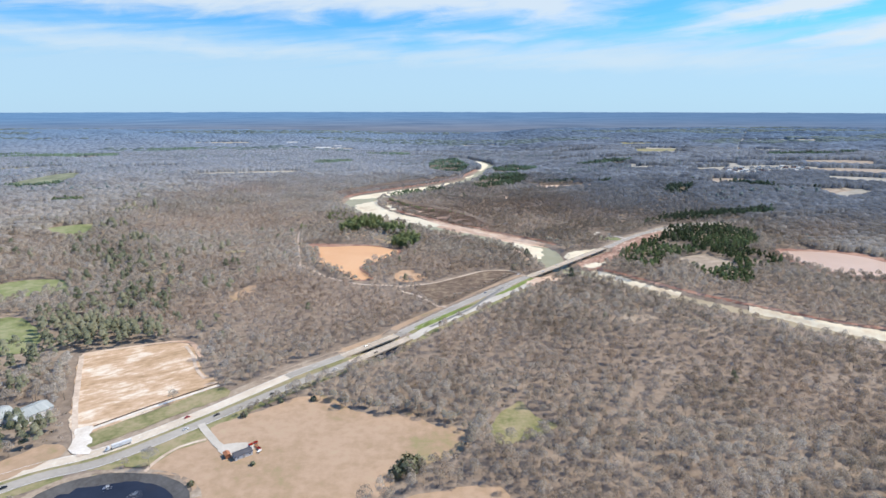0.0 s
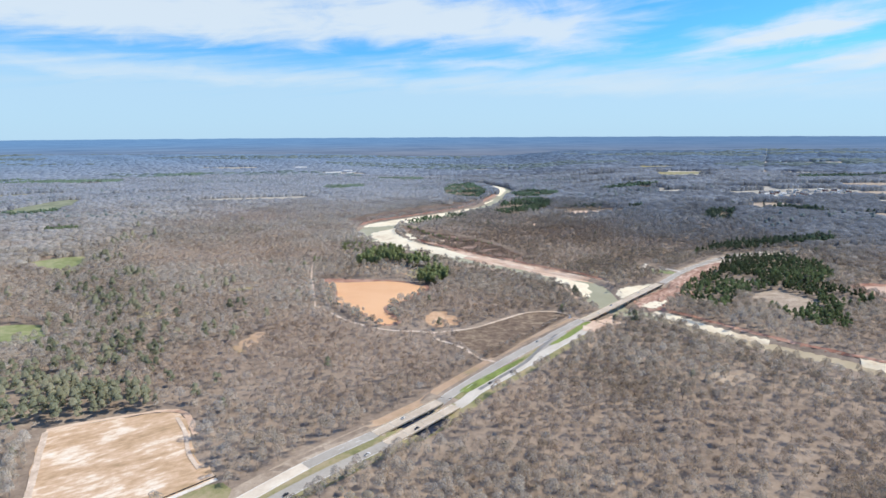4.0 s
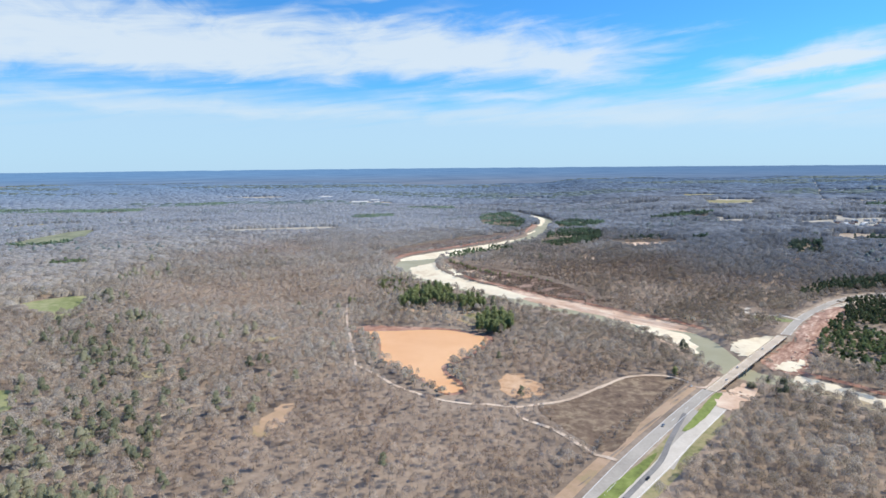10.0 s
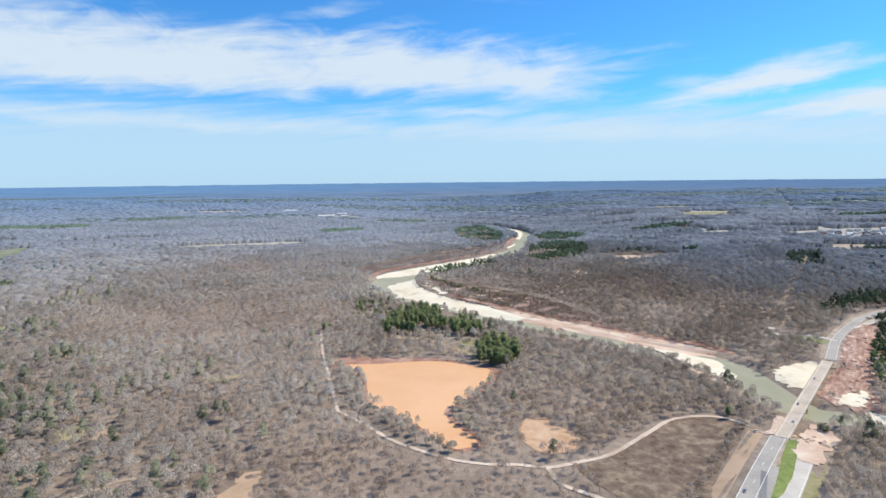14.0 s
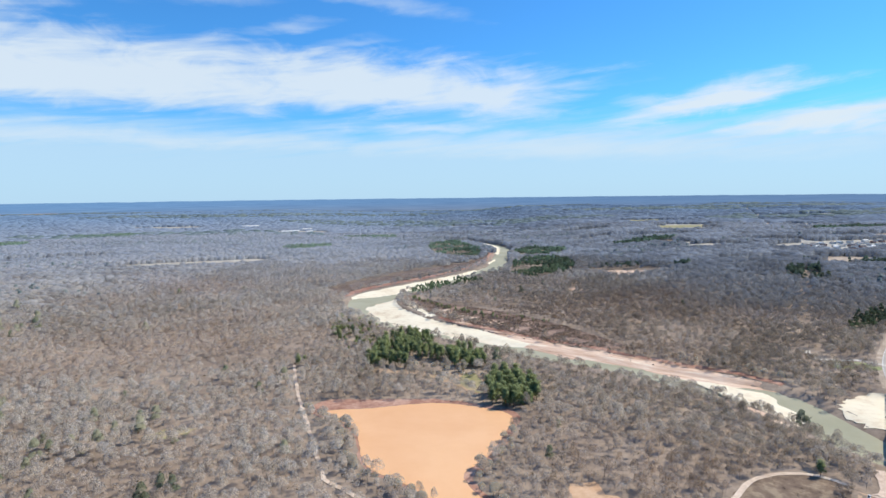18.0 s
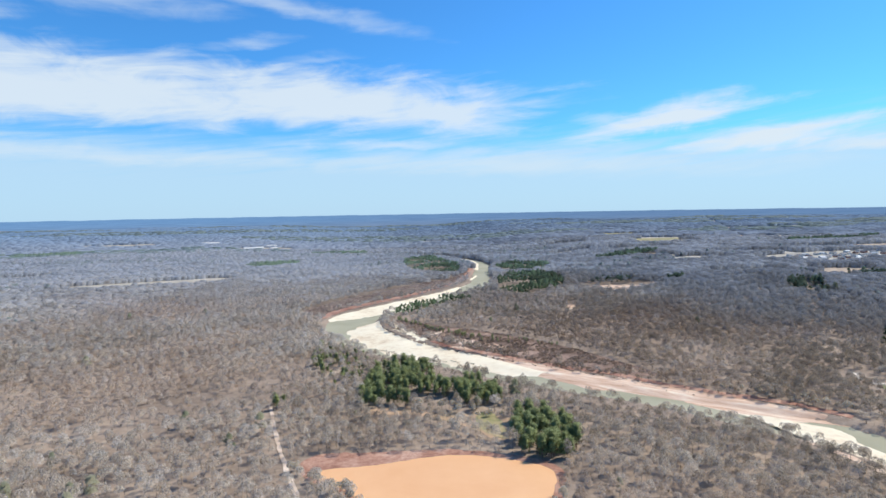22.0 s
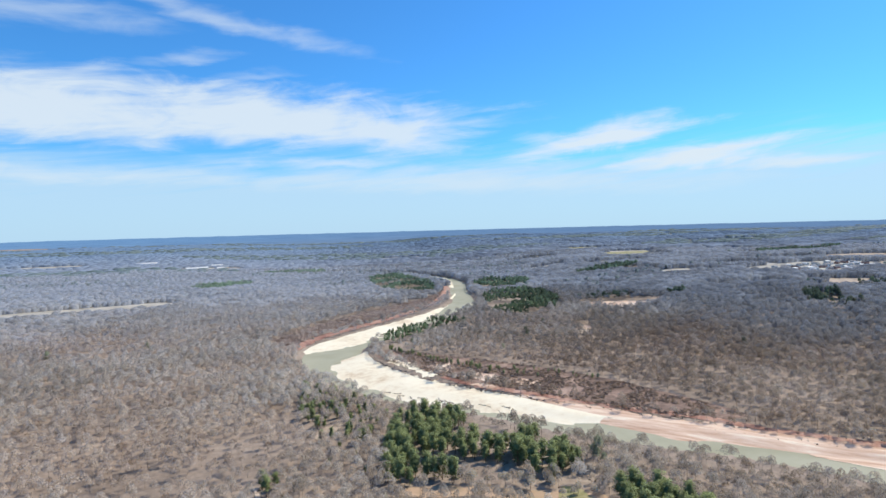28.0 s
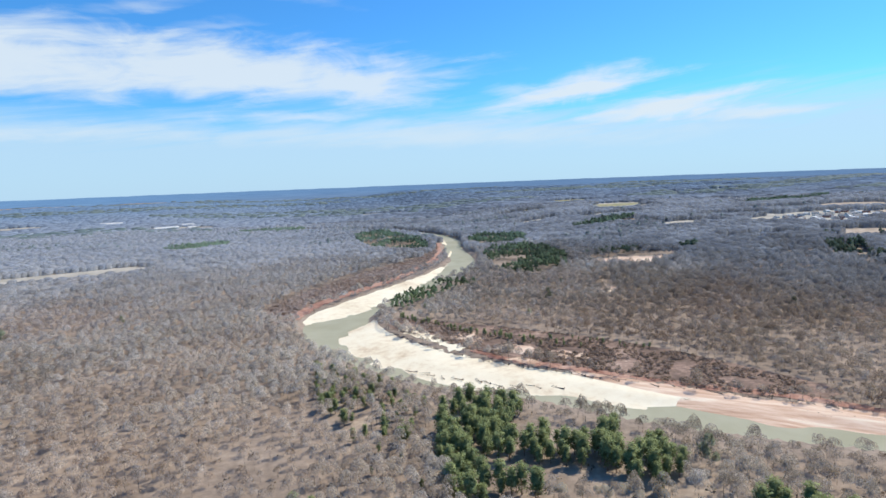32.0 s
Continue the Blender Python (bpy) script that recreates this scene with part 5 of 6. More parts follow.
def hardwood_crown(seed, lumps, sides, twigs, h=15.5, r=5.2, trunk=0.45, rings=(42, 88), flat=1.0, skirt=0.0):
    """A leafless hardwood seen from the air: pale stem, rounded lacy lobes, loose twigs round the rim."""
    rng = np.random.default_rng(seed)
    r, tall = r * rng.uniform(0.85, 1.15), h * rng.uniform(0.30, 0.42) * flat
    parts = [shell(rng, (0, 0, h * 0.58), r * (0.78 if lumps > 1 else 1.0), tall, sides, rings, 0.2, skirt)]
    for k in range(lumps - 1):
        a = rng.uniform(0, 6.283)
        q = r * rng.uniform(0.45, 0.65)
        parts.append(shell(rng, (math.cos(a) * q, math.sin(a) * q, h * rng.uniform(0.46, 0.62)), r * rng.uniform(0.45, 0.62), tall * rng.uniform(0.6, 0.85), sides, rings))
    if trunk:
        stem = tri_blades(np.array([[0, 0, -0.4], [0.1, 0, -0.4]]), np.array([[0.3, 0.2, h * 0.75], [0.3, 0.2, h * 0.75]]), np.full(2, trunk * 1.8), rng)
        parts.append(np.hstack([stem, np.tile([0.85, -0.3, 0.4], (len(stem), 1))]))
    if twigs:
        e, d = dome(rng, twigs, h, r, 0.85, 1.2, 0.0)
        s = e - d * r * rng.uniform(0.35, 0.6, (twigs, 1))
        t = tri_blades(s, e, rng.uniform(0.7, 1.3, twigs), rng)
        parts.append(np.hstack([t, np.repeat(d, 3, 0)]))
    return np.vstack(parts)


def pine_lobes(seed, lobes, sides, tufts, h=17.0, r=4.4):
    """A pine seen from the air: rounded needle lobes stepping up to a blunt top, with loose sprays."""
    rng = np.random.default_rng(seed)
    parts = [shell(rng, (0, 0, h * 0.72), r * 0.62, h * 0.27, sides)]
    for k in range(lobes - 1):
        a, q = k * 2.4 + rng.uniform(-0.5, 0.5), r * rng.uniform(0.35, 0.65)
        parts.append(shell(rng, (math.cos(a) * q, math.sin(a) * q, h * rng.uniform(0.3, 0.7)), r * rng.uniform(0.38, 0.58), h * rng.uniform(0.13, 0.2), sides))
    if tufts:
        e, d = dome(rng, tufts, h, r, 0.75, 1.1, -0.2)
        v = (e[:, None] + rng.normal(0, 0.55, (tufts, 3, 3))).reshape(-1, 3)
        parts.append(np.hstack([v, np.repeat(d, 3, 0)]))
    return np.vstack(parts)


def pine_crown(seed, tufts, size, h=17.0, r=4.9):
    """Needle tufts of a loblolly pine: a ragged rounded crown on the upper trunk, in lumps."""
    rng = np.random.default_rng(seed)
    many = max(5, tufts // 14)
    u = rng.random(many) ** 0.75
    z = h * (0.18 + 0.78 * u)
    wide = r * np.sqrt(np.clip(1.02 - ((u - 0.38) / 0.66) ** 2, 0.1, 1))
    a = rng.uniform(0, 6.283, many)
    k = (0.35 + 0.65 * rng.random(many)) * wide * 0.8
    c = np.stack([np.cos(a) * k, np.sin(a) * k, z], 1)
    at = c[rng.integers(0, many, tufts)] + rng.normal(0, r * 0.20, (tufts, 3)) * [1, 1, 0.6]
    v = (at[:, None] + rng.normal(0, size, (tufts, 3, 3)) * [1, 1, 0.6]).reshape(-1, 3)
    return faced(v, c - [0, 0, r * 0.2], np.array([0, 0, h * 0.5]))


def bush(seed, tufts, size, h=2.6, r=2.2):
    rng = np.random.default_rng(seed)
    d = rng.normal(size=(tufts, 3))
    d /= np.linalg.norm(d, axis=1)[:, None]
    c = d * [r, r, h * 0.55] * rng.uniform(0.55, 1.0, (tufts, 1)) + [0, 0, h * 0.45]
    return faced((c[:, None] + rng.normal(0, size, (tufts, 3, 3))).reshape(-1, 3), np.array([[0, 0, h * 0.3]]), np.array([0, 0, h * 0.3]))


def scatter(x0, x1, y0, y1, gap, seed, keep=None, margin=0.0):
    """Jittered places on a grid that avoid river, roads, fields and clearings."""
    rng = np.random.default_rng(seed)
    x, y = np.meshgrid(np.arange(x0, x1, gap), np.arange(y0, y1, gap))
    x, y = (x + rng.uniform(-0.48, 0.48, x.shape) * gap).ravel(), (y + rng.uniform(-0.48, 0.48, y.shape) * gap).ravel()
    if keep is not None:
        ok = keep(x, y)
        x, y = x[ok], y[ok]
    ok = np.ones(x.shape, bool)
    for o in NO_TREES:
        lo, hi = o.min(0) - margin, o.max(0) + margin
        near = ok & (x > lo[0]) & (x < hi[0]) & (y > lo[1]) & (y < hi[1])
        i = np.nonzero(near)[0]
        ok[i[inside(x[i], y[i], o)]] = False
    for line, half in NO_LINES:
        lo, hi = line.min(0) - 70, line.max(0) + 70
        i = np.nonzero(ok & (x > lo[0]) & (x < hi[0]) & (y > lo[1]) & (y < hi[1]))[0]
        d, k = reach(x[i], y[i], line)
        ok[i[d < (RIVER[k, 2] + 1.0 if half < 0 else half)]] = False
    return x[ok], y[ok]


def wave(x, y, s, k=0.0):
    """A smooth wandering field between about 0 and 1."""
    return 0.5 + 0.25 * (np.sin(x / s + k + 1.7 * np.sin(y / s / 1.3 + k)) + np.sin(y / s / 0.8 + 2.1 * np.cos(x / s / 1.7 - k)))


def bump_at(x, y, cx, cy, rx, ry):
    return np.exp(-((x - cx) / rx) ** 2 - ((y - cy) / ry) ** 2)


def stand(x, y, rng):
    """What kind of wood grows at a place: lightness of its bark, share of russet oak, and how much distance haze its
    colour carries.
    """
    k = len(x)
    tone = rng.normal(0.55, 0.15, k) + 0.34 * (wave(x, y, 37, 3.0) - 0.5) + 0.30 * (wave(x, y, 105, 5.0) - 0.5) + 0.12 * sm((-x - 100) / 300) - 0.17 * sm((x + 120) / 380) - 0.27 * sm((x + 180) / 160) * sm((y - 1060) / 150) * (1 - 0.5 * sm((y - 1500) / 600)) - 0.09 * sm((x - 80) / 250) * sm((y - 1250) / 200) * (1 - sm((y - 2200) / 800)) + 0.13 * sm((y - 1900) / 600)
    russet = 1.0 * bump_at(x, y, -170, 790, 190, 170) + 0.9 * bump_at(x, y, -500, 1330, 150, 130) + 0.8 * bump_at(x, y, -640, 1860, 160, 150) + 0.6 * bump_at(x, y, 150, 1500, 260, 180) + 0.5 * bump_at(x, y, 230, 560, 220, 90)
    russet = russet + 0.45 * np.clip(wave(x, y, 61, 1.0) * 2 - 0.9, 0, 1) + rng.normal(0.1, 0.14, k)
    # haze share: grows with distance from the flight, more on the north-east hill
    haze_tint = sm((np.hypot(x + 180, y - 450) - 650) / 1900) + 0.5 * sm((x - 250) / 300) * sm((y - 1250) / 300) + rng.normal(0, 0.1, k)
    # "upland" is a second haze share for the far woods, by distance alone
    return {"tone": np.clip(tone, 0.0, 1.1), "russet": np.clip(russet, 0, 1), "haze_tint": np.clip(haze_tint, 0, 1), "upland": np.clip(sm((np.hypot(x + 180, y - 500) - 2700) / 2300), 0, 1)}


def plant(name, templates, x, y, low, high, material, label, category, seed, sink=0.3):
    """Many plants joined into one object, each a turned and scaled template of loose triangles."""
    rng = np.random.default_rng(seed)
    which = rng.integers(0, len(templates), len(x))
    z = gz(x, y) - sink
    out, ways, kinds = [], [], {}
    for k, t in enumerate(templates):
        i = np.nonzero(which == k)[0]
        if not len(i):
            continue
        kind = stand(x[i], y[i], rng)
        a, s = rng.uniform(0, 6.283, len(i)), rng.uniform(low, high, len(i)) * (1.12 - 0.3 * kind["russet"] + 0.3 * sm((x[i] - 80) / 200) * sm((y[i] - 1300) / 200))
        c, q = np.cos(a) * s, np.sin(a) * s
        px = t[None, :, 0] * c[:, None] - t[None, :, 1] * q[:, None] + x[i, None]
        py = t[None, :, 0] * q[:, None] + t[None, :, 1] * c[:, None] + y[i, None]
        pz = t[None, :, 2] * (s * rng.uniform(0.85, 1.15, len(i)))[:, None] + z[i, None]
        out.append(np.stack([px, py, pz], -1).reshape(-1, 3))
        c, q = np.cos(a)[:, None], np.sin(a)[:, None]
        ways.append(np.stack([t[None, :, 3] * c - t[None, :, 4] * q, t[None, :, 3] * q + t[None, :, 4] * c, np.repeat(t[None, :, 5], len(i), 0)], -1).reshape(-1, 3))
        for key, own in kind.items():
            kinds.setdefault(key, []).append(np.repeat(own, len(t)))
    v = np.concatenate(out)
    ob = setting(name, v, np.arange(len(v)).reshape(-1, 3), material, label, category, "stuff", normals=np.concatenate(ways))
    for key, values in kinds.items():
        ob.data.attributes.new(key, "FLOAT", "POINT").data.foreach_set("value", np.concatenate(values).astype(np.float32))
    return ob


# pine woods: outlines of groves
GROVES = [
    [(-232, 1240), (-222, 1320), (-205, 1362), (-180, 1368), (-150, 1350), (-124, 1318), (-104, 1292), (-84, 1262), (-80, 1234), (-100, 1210), (-130, 1212), (-170, 1224), (-205, 1230)],
    [(-104, 1096), (-102, 1140), (-82, 1176), (-52, 1160), (-46, 1110), (-70, 1080)],
    [(320, 990), (352, 1050), (392, 1120), (440, 1172), (540, 1262), (634, 1290), (667, 1216), (644, 1117), (585, 1059), (608, 990), (585, 945), (525, 925), (487, 845), (463, 843), (432, 870), (428, 925), (425, 1008), (361, 930), (331, 955)],
    [(700, 1660), (680, 1720), (720, 1790), (790, 1810), (770, 1740), (730, 1690)],
    [(474, 1312), (561, 1396), (711, 1445), (850, 1480), (840, 1420), (690, 1378), (560, 1330)],
    [(-62, 2560), (-50, 2900), (40, 3080), (118, 2740), (96, 2480), (40, 2390)],
    [(100, 1975), (160, 2210), (236, 2290), (330, 2240), (290, 2040), (190, 1900), (140, 1890)],
    [(222, 2490), (324, 2655), (420, 2560), (350, 2395), (225, 2370)],
    [(-165, 1755), (-75, 1890), (-20, 1905), (10, 1860), (-60, 1800), (-110, 1740), (-140, 1690)],
    [(-330, 628), (-372, 612), (-410, 596), (-440, 600), (-450, 650), (-400, 672), (-345, 655)],
    [(-405, 446), (-350, 440), (-330, 434), (-330, 416), (-345, 402), (-378, 392), (-415, 400)], [(-440, 535), (-420, 580), (-450, 640), (-470, 700), (-505, 690), (-500, 600), (-490, 540)],
    [(-640, 2790), (-520, 2930), (-450, 2880), (-560, 2740)], [(-440, 3400), (-200, 3380), (-230, 3290), (-420, 3330)],
    [(-1700, 3350), (-1440, 3430), (-1420, 3340), (-1660, 3280)], [(-2550, 2900), (-1850, 3060), (-1720, 2900), (-2380, 2780)],
    [(330, 2050), (420, 2080), (520, 2040), (600, 2010), (560, 1980), (470, 2024), (400, 2052)],
    [(-1420, 1830), (-1300, 1900), (-1250, 1840), (-1360, 1790)], [(-1090, 1540), (-1000, 1570), (-1000, 1530), (-1080, 1500)],
    [(840, 1880), (1000, 1800), (1200, 1760), (1210, 1720), (980, 1750), (830, 1840)],
    [(600, 2560), (800, 2620), (900, 2560), (700, 2500)], [(1500, 2900), (1900, 2960), (2100, 2880), (1700, 2820)],
]
GROVES = [curve(g, 12, closed=True)[:, :2] for g in GROVES]


def in_grove(x, y):
    hit = np.zeros(np.shape(x), bool)
    for g in GROVES:
        hit |= inside(x, y, g)
    return hit


NEAR = lambda x, y: (x > -840 + 90 * np.sin(y / 47) * np.sin(y / 13 + x / 31)) & (x < 740) & (y > 240) & (y < 1880 + 420 * sm((x + 760) / 200) * sm((620 - x) / 200) + 60 * np.sin(x / 53) + 50 * np.sin(x / 17 + y / 29))
LAND = lambda x, y: (x > -0.95 * y - 20) & (x < np.maximum(0.88 * y + 200, 1.45 * y - 1550))
WEDGE = lambda x, y: LAND(x, y) & (np.hypot(x, y) < 3600)

# far fields on the uplands, drawn first so that the woods leave them open
rng = random.Random(21)
for x, y, l, w, turn, m in ((780, 2010, 170, 46, -35, 0), (1180, 3090, 260, 60, -10, 0), (860, 2330, 170, 60, -20, 0), (985, 1915, 150, 60, -30, 1), (1020, 2190, 120, 60, -25, 0), (1150, 2480, 260, 70, -15, 0),
                            (1240, 3240, 300, 80, -5, 2), (640, 2900, 200, 60, 0, 0), (900, 2780, 260, 60, -10, 0), (1480, 2620, 260, 90, -20, 0), (1750, 2500, 260, 120, -25, 1), (1440, 2120, 180, 50, -30, 1), (1240, 1690, 200, 30, 30, 0), (790, 1990, 160, 30, -33, 0), (905, 1850, 130, 34, 12, 0), (1060, 2295, 160, 34, -15, 0), (1220, 2710, 150, 50, -60, 0), (800, 2480, 110, 36, -45, 0), (1290, 3350, 220, 60, -28, 0),
                            (1450, 1900, 260, 90, -25, 0), (760, 3300, 260, 60, 0, 2), (1900, 3150, 320, 90, -10, 0), (400, 3500, 240, 60, 5, 0), (-300, 3560, 220, 40, 0, 0), (-120, 3580, 200, 34, 5, 0),
                            (-1300, 2480, 300, 50, 15, 0), (-1750, 2400, 260, 60, 20, 2), (-700, 3650, 260, 60, 5, 0), (1350, 3700, 420, 80, -5, 2), (300, 4000, 320, 60, 0, 0), (-1500, 3900, 360, 60, 5, 0), (2200, 3700, 420, 90, -8, 0)):
    l, w = l * 1.1, w * 2.4
    c, s = math.cos(radians(turn)), math.sin(radians(turn))
    o = [(x + c * a * l / 2 - s * b * w / 2, y + s * a * l / 2 + c * b * w / 2) for a, b in ((-1, -0.8), (-0.3, -1), (0.5, -0.8), (1, -0.9), (0.9, 0.2), (1, 0.8), (0.2, 1), (-0.6, 0.8), (-1, 0.9), (-0.95, 0))]
    patch("field", o, (far_field, track_dirt, verge_grass)[m], ("pale stubble field far off", "reddish bare field far off", "grey-green field far off")[m], "field", 1.0, ragged=5, step=25)

for o in ([(1150, 1690), (1190, 1775), (1300, 1770), (1270, 1690), (1200, 1650)], [(1430, 2190), (1560, 2270), (1900, 2260), (1760, 2060), (1560, 2010), (1470, 2080)]):
    patch("field", o, track_dirt, "reddish plowed field on the upland", "field", 0.8, ragged=5, step=20)

# hardwoods, thick near the flight and coarser with distance
t_near = [hardwood_crown(k, 2, 6, 7) for k in range(16)]
t_mid = [hardwood_crown(40 + k, 1, 6, 2, 14.0, 7.9, 0, (62,), 0.78, 7.5) for k in range(10)]
t_far = [hardwood_crown(60 + k, 1, 6, 0, 12.0, 19.0, 0, (66,), 0.55, 7.0) for k in range(6)]
x, y = scatter(-940, 740, 240, 2420, 8.5, 1, NEAR)
floor_shows = np.clip(bump_at(x, y, -200, 780, 170, 170) + bump_at(x, y, -420, 1180, 160, 130) + bump_at(x, y, 260, 560, 260, 90) + bump_at(x, y, 190, 1400, 170, 90) + bump_at(x, y, -350, 1330, 80, 110), 0, 1)
thin = np.random.default_rng(5).random(len(x)) < 0.74 + 0.75 * wave(x, y, 45) - 0.46 * floor_shows
ok = thin & ~in_grove(x, y)
x, y = x[ok], y[ok]
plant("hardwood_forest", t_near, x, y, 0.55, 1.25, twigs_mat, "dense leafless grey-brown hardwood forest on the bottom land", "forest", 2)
x, y = scatter(-900, 740, 240, 1950, 22, 33, NEAR)
plant("undergrowth", [bush(k, 12, 0.6) for k in range(6)], x, y, 0.5, 1.1, scrub_mat, "brown leafless undergrowth below the trees", "undergrowth", 6)
x, y = scatter(-3300, 3400, 260, 3560, 11.8, 3, lambda x, y: WEDGE(x, y) & ~NEAR(x, y))
behind = scatter(-800, 800, -300, 250, 12.5, 4)
x, y = np.append(x, behind[0]), np.append(y, behind[1])
ok = ~in_grove(x, y)
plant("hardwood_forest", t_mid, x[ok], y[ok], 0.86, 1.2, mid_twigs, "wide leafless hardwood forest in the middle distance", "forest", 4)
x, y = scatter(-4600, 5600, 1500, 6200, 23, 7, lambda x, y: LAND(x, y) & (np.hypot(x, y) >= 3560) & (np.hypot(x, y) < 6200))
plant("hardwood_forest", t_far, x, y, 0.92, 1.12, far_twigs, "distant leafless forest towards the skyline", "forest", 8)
o = curve(WILLOWS, 12, closed=True)[:, :2]
x, y = np.random.default_rng(35).uniform(o.min(0), o.max(0), (22000, 2)).T
ok = inside(x, y, o)
plant("willow_thicket", [hardwood_crown(90 + k, 1, 5, 4, 3.6, 3.2, 0) for k in range(6)], x[ok], y[ok], 0.6, 1.2, thicket_mat, "maroon-brown thicket of young willows along the river", "thicket", 36)

# pines: single trees by the pond and the river, joined woods farther off
p_near = [(np.vstack([pine_crown(k, 900, 0.5, 18.5, 4.6), pine_lobes(k, 7, 6, 0, 17.0, 3.6)]), 18.5) for k in range(5)]


def pine(k, label):
    root = thing("pine_tree", label, "tree", "pines by the river")
    h = 18.0
    bm = drum(bmesh.new(), 0.34, h * 0.95, (0, 0, h * 0.475 - 0.4), 7, top=0.06)
    part("trunk", bm, pine_bark, root)
    crown = p_near[k][0]
    ob = new("crown", np_mesh("crown", crown[:, :3], np.arange(len(crown)).reshape(-1, 3), needles, True, crown[:, 3:]))
    ob.parent = root
    return root


pines = [pine(k, "tall dark green pine with a ragged rounded crown") for k in range(5)]
rng = random.Random(31)
used = 0


def set_pine(x, y, s):
    global used
    m = pose(x, y, floor_at(x, y) - 0.2, 0, 0, rng.uniform(0, 360)) @ Matrix.Diagonal((s, s, s, 1))
    if used < 5:
        pines[used].matrix_basis = m
    else:
        ob = copy_thing(pines[rng.randrange(5)], m)
        ob.matrix_basis = m
    used += 1


for gi, gap in ((0, 8.6), (1, 8.2)):
    g = GROVES[gi]
    x, y = scatter(g[:, 0].min(), g[:, 0].max(), g[:, 1].min(), g[:, 1].max(), gap, 50 + gi, lambda x, y: inside(x, y, g))
    for px, py in zip(x, y):
        if gi == 1 or wave(px, py, 17, 1.0) > 0.40:
            set_pine(px, py, rng.uniform(0.75, 1.25))
for px, py, s in ((-318, 1246, 0.9), (-312, 1256, 0.75), (-322, 1262, 0.8),  (119, 924, 0.75), (-60, 1514, 0.55), (-46, 1500, 0.4), (-30, 1494, 0.45), (-24, 1488, 0.4), (-70, 1532, 0.35),
                  (-10, 1476, 0.35), (-250, 1300, 0.4), (-262, 1318, 0.45), (-246, 1262, 0.4), (-272, 1290, 0.35), (-240, 1340, 0.5), (-238, 1212, 0.4), (212, 905, 0.6), (222, 888, 0.5), (-290, 1210, 0.4)):
    set_pine(px, py, s)
left_bank = np.array([(-300, 1508), (-297, 1423), (-279, 1335), (-235, 1314), (-207, 1389), (-234, 1459), (-271, 1505)])
x, y = scatter(-305, -205, 1310, 1510, 11.5, 59, lambda x, y: inside(x, y, left_bank))
for px, py in zip(x, y):
    set_pine(px, py, rng.uniform(0.4, 0.82))
for px, py in curve([(-161, 1701), (-138, 1655), (-118, 1615), (-90, 1572), (-58, 1532)], 5.0):
    set_pine(px + rng.uniform(-7, 7), py + rng.uniform(-7, 7), rng.uniform(0.3, 0.55))
for px, py in curve([(-58, 1540), (-30, 1520), (-5, 1505), (24, 1478), (60, 1440)], 9.0):
    set_pine(px + rng.uniform(-6, 6), py + rng.uniform(-6, 6), rng.uniform(0.22, 0.42))
w = [pine_lobes(20 + k, 5, 5, 20) for k in range(8)]
w_far = [pine_lobes(50 + k, 3, 5, 4, 17.0, 4.8) for k in range(6)]
xs, ys = ([], []), ([], [])
mixed = []
for gi, g in enumerate(GROVES[2:], 2):
    x, y = scatter(g[:, 0].min(), g[:, 0].max(), g[:, 1].min(), g[:, 1].max(), 8.4 if gi in (2, 3, 4, 9, 10, 11) else 9.0, 70 + gi, lambda x, y: inside(x, y, g))
    ok = wave(x, y, 34 if gi < 12 else 60, gi) > (0.40 if gi in (5, 6, 7, 8) else 0.27 if gi > 11 else 0.13)
    if gi in (9, 10, 11):
        mixed.append((x[::4], y[::4]) if gi == 11 else (np.delete(x, np.s_[::4]), np.delete(y, np.s_[::4])))
        continue
    xs[gi > 4].append(x[ok])
    ys[gi > 4].append(y[ok])
plant("pine_wood", w, np.concatenate(xs[0]), np.concatenate(ys[0]), 0.65, 1.05, deep_needles, "dark green pine wood standing among bare hardwoods", "forest", 12)
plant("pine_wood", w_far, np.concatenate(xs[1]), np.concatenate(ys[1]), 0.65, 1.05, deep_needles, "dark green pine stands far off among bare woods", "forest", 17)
x, y = np.concatenate([m[0] for m in mixed]), np.concatenate([m[1] for m in mixed])
plant("pine_wood", w, x, y, 0.9, 1.55, cedar, "grey-green pines crowded round the building site", "forest", 16)
x, y = scatter(-900, 740, 250, 1950, 13, 90, NEAR)
r = np.random.default_rng(91).random(len(x))
near_spots = sum(bump_at(x, y, cx, cy, q, q) for cx, cy, q in ((-440, 655, 34), (-366, 690, 28), (-545, 930, 40), (-734, 1217, 30), (-770, 1405, 36), (-367, 945, 16), (-373, 799, 24), (-318, 806, 14),
                                                                (-590, 957, 26), (-510, 912, 18), (-415, 507, 30), (-430, 745, 40), (-520, 800, 40), (-640, 1010, 40), (-600, 1110, 30), (-480, 1010, 18)))
west = sm((-x - 240) / 200) * sm((1250 - y) / 300)
ok = (r < 0.004 + 0.6 * np.clip(near_spots, 0, 1) + 0.16 * west * np.clip(wave(x, y, 38, 2.0) * 2.4 - 0.8, 0, 1))
plant("scattered_pines", w, x[ok], y[ok], 0.85, 1.5, cedar, "scattered dark evergreens among the hardwoods", "forest", 13)
x, y = scatter(-3300, 3300, 900, 3500, 30, 92, lambda x, y: WEDGE(x, y) & ~NEAR(x, y))
r = np.random.default_rng(93).random(len(x))
ok = wave(x * 0.6, y * 2.2, 170, 0.6) > 0.70 + 0.1 * r
plant("pine_wood", [pine_lobes(30 + k, 3, 5, 4, 16, 6.5) for k in range(5)], x[ok], y[ok], 0.7, 1.1, hazed_pine, "dark pine stands in the distant woods", "forest", 14)
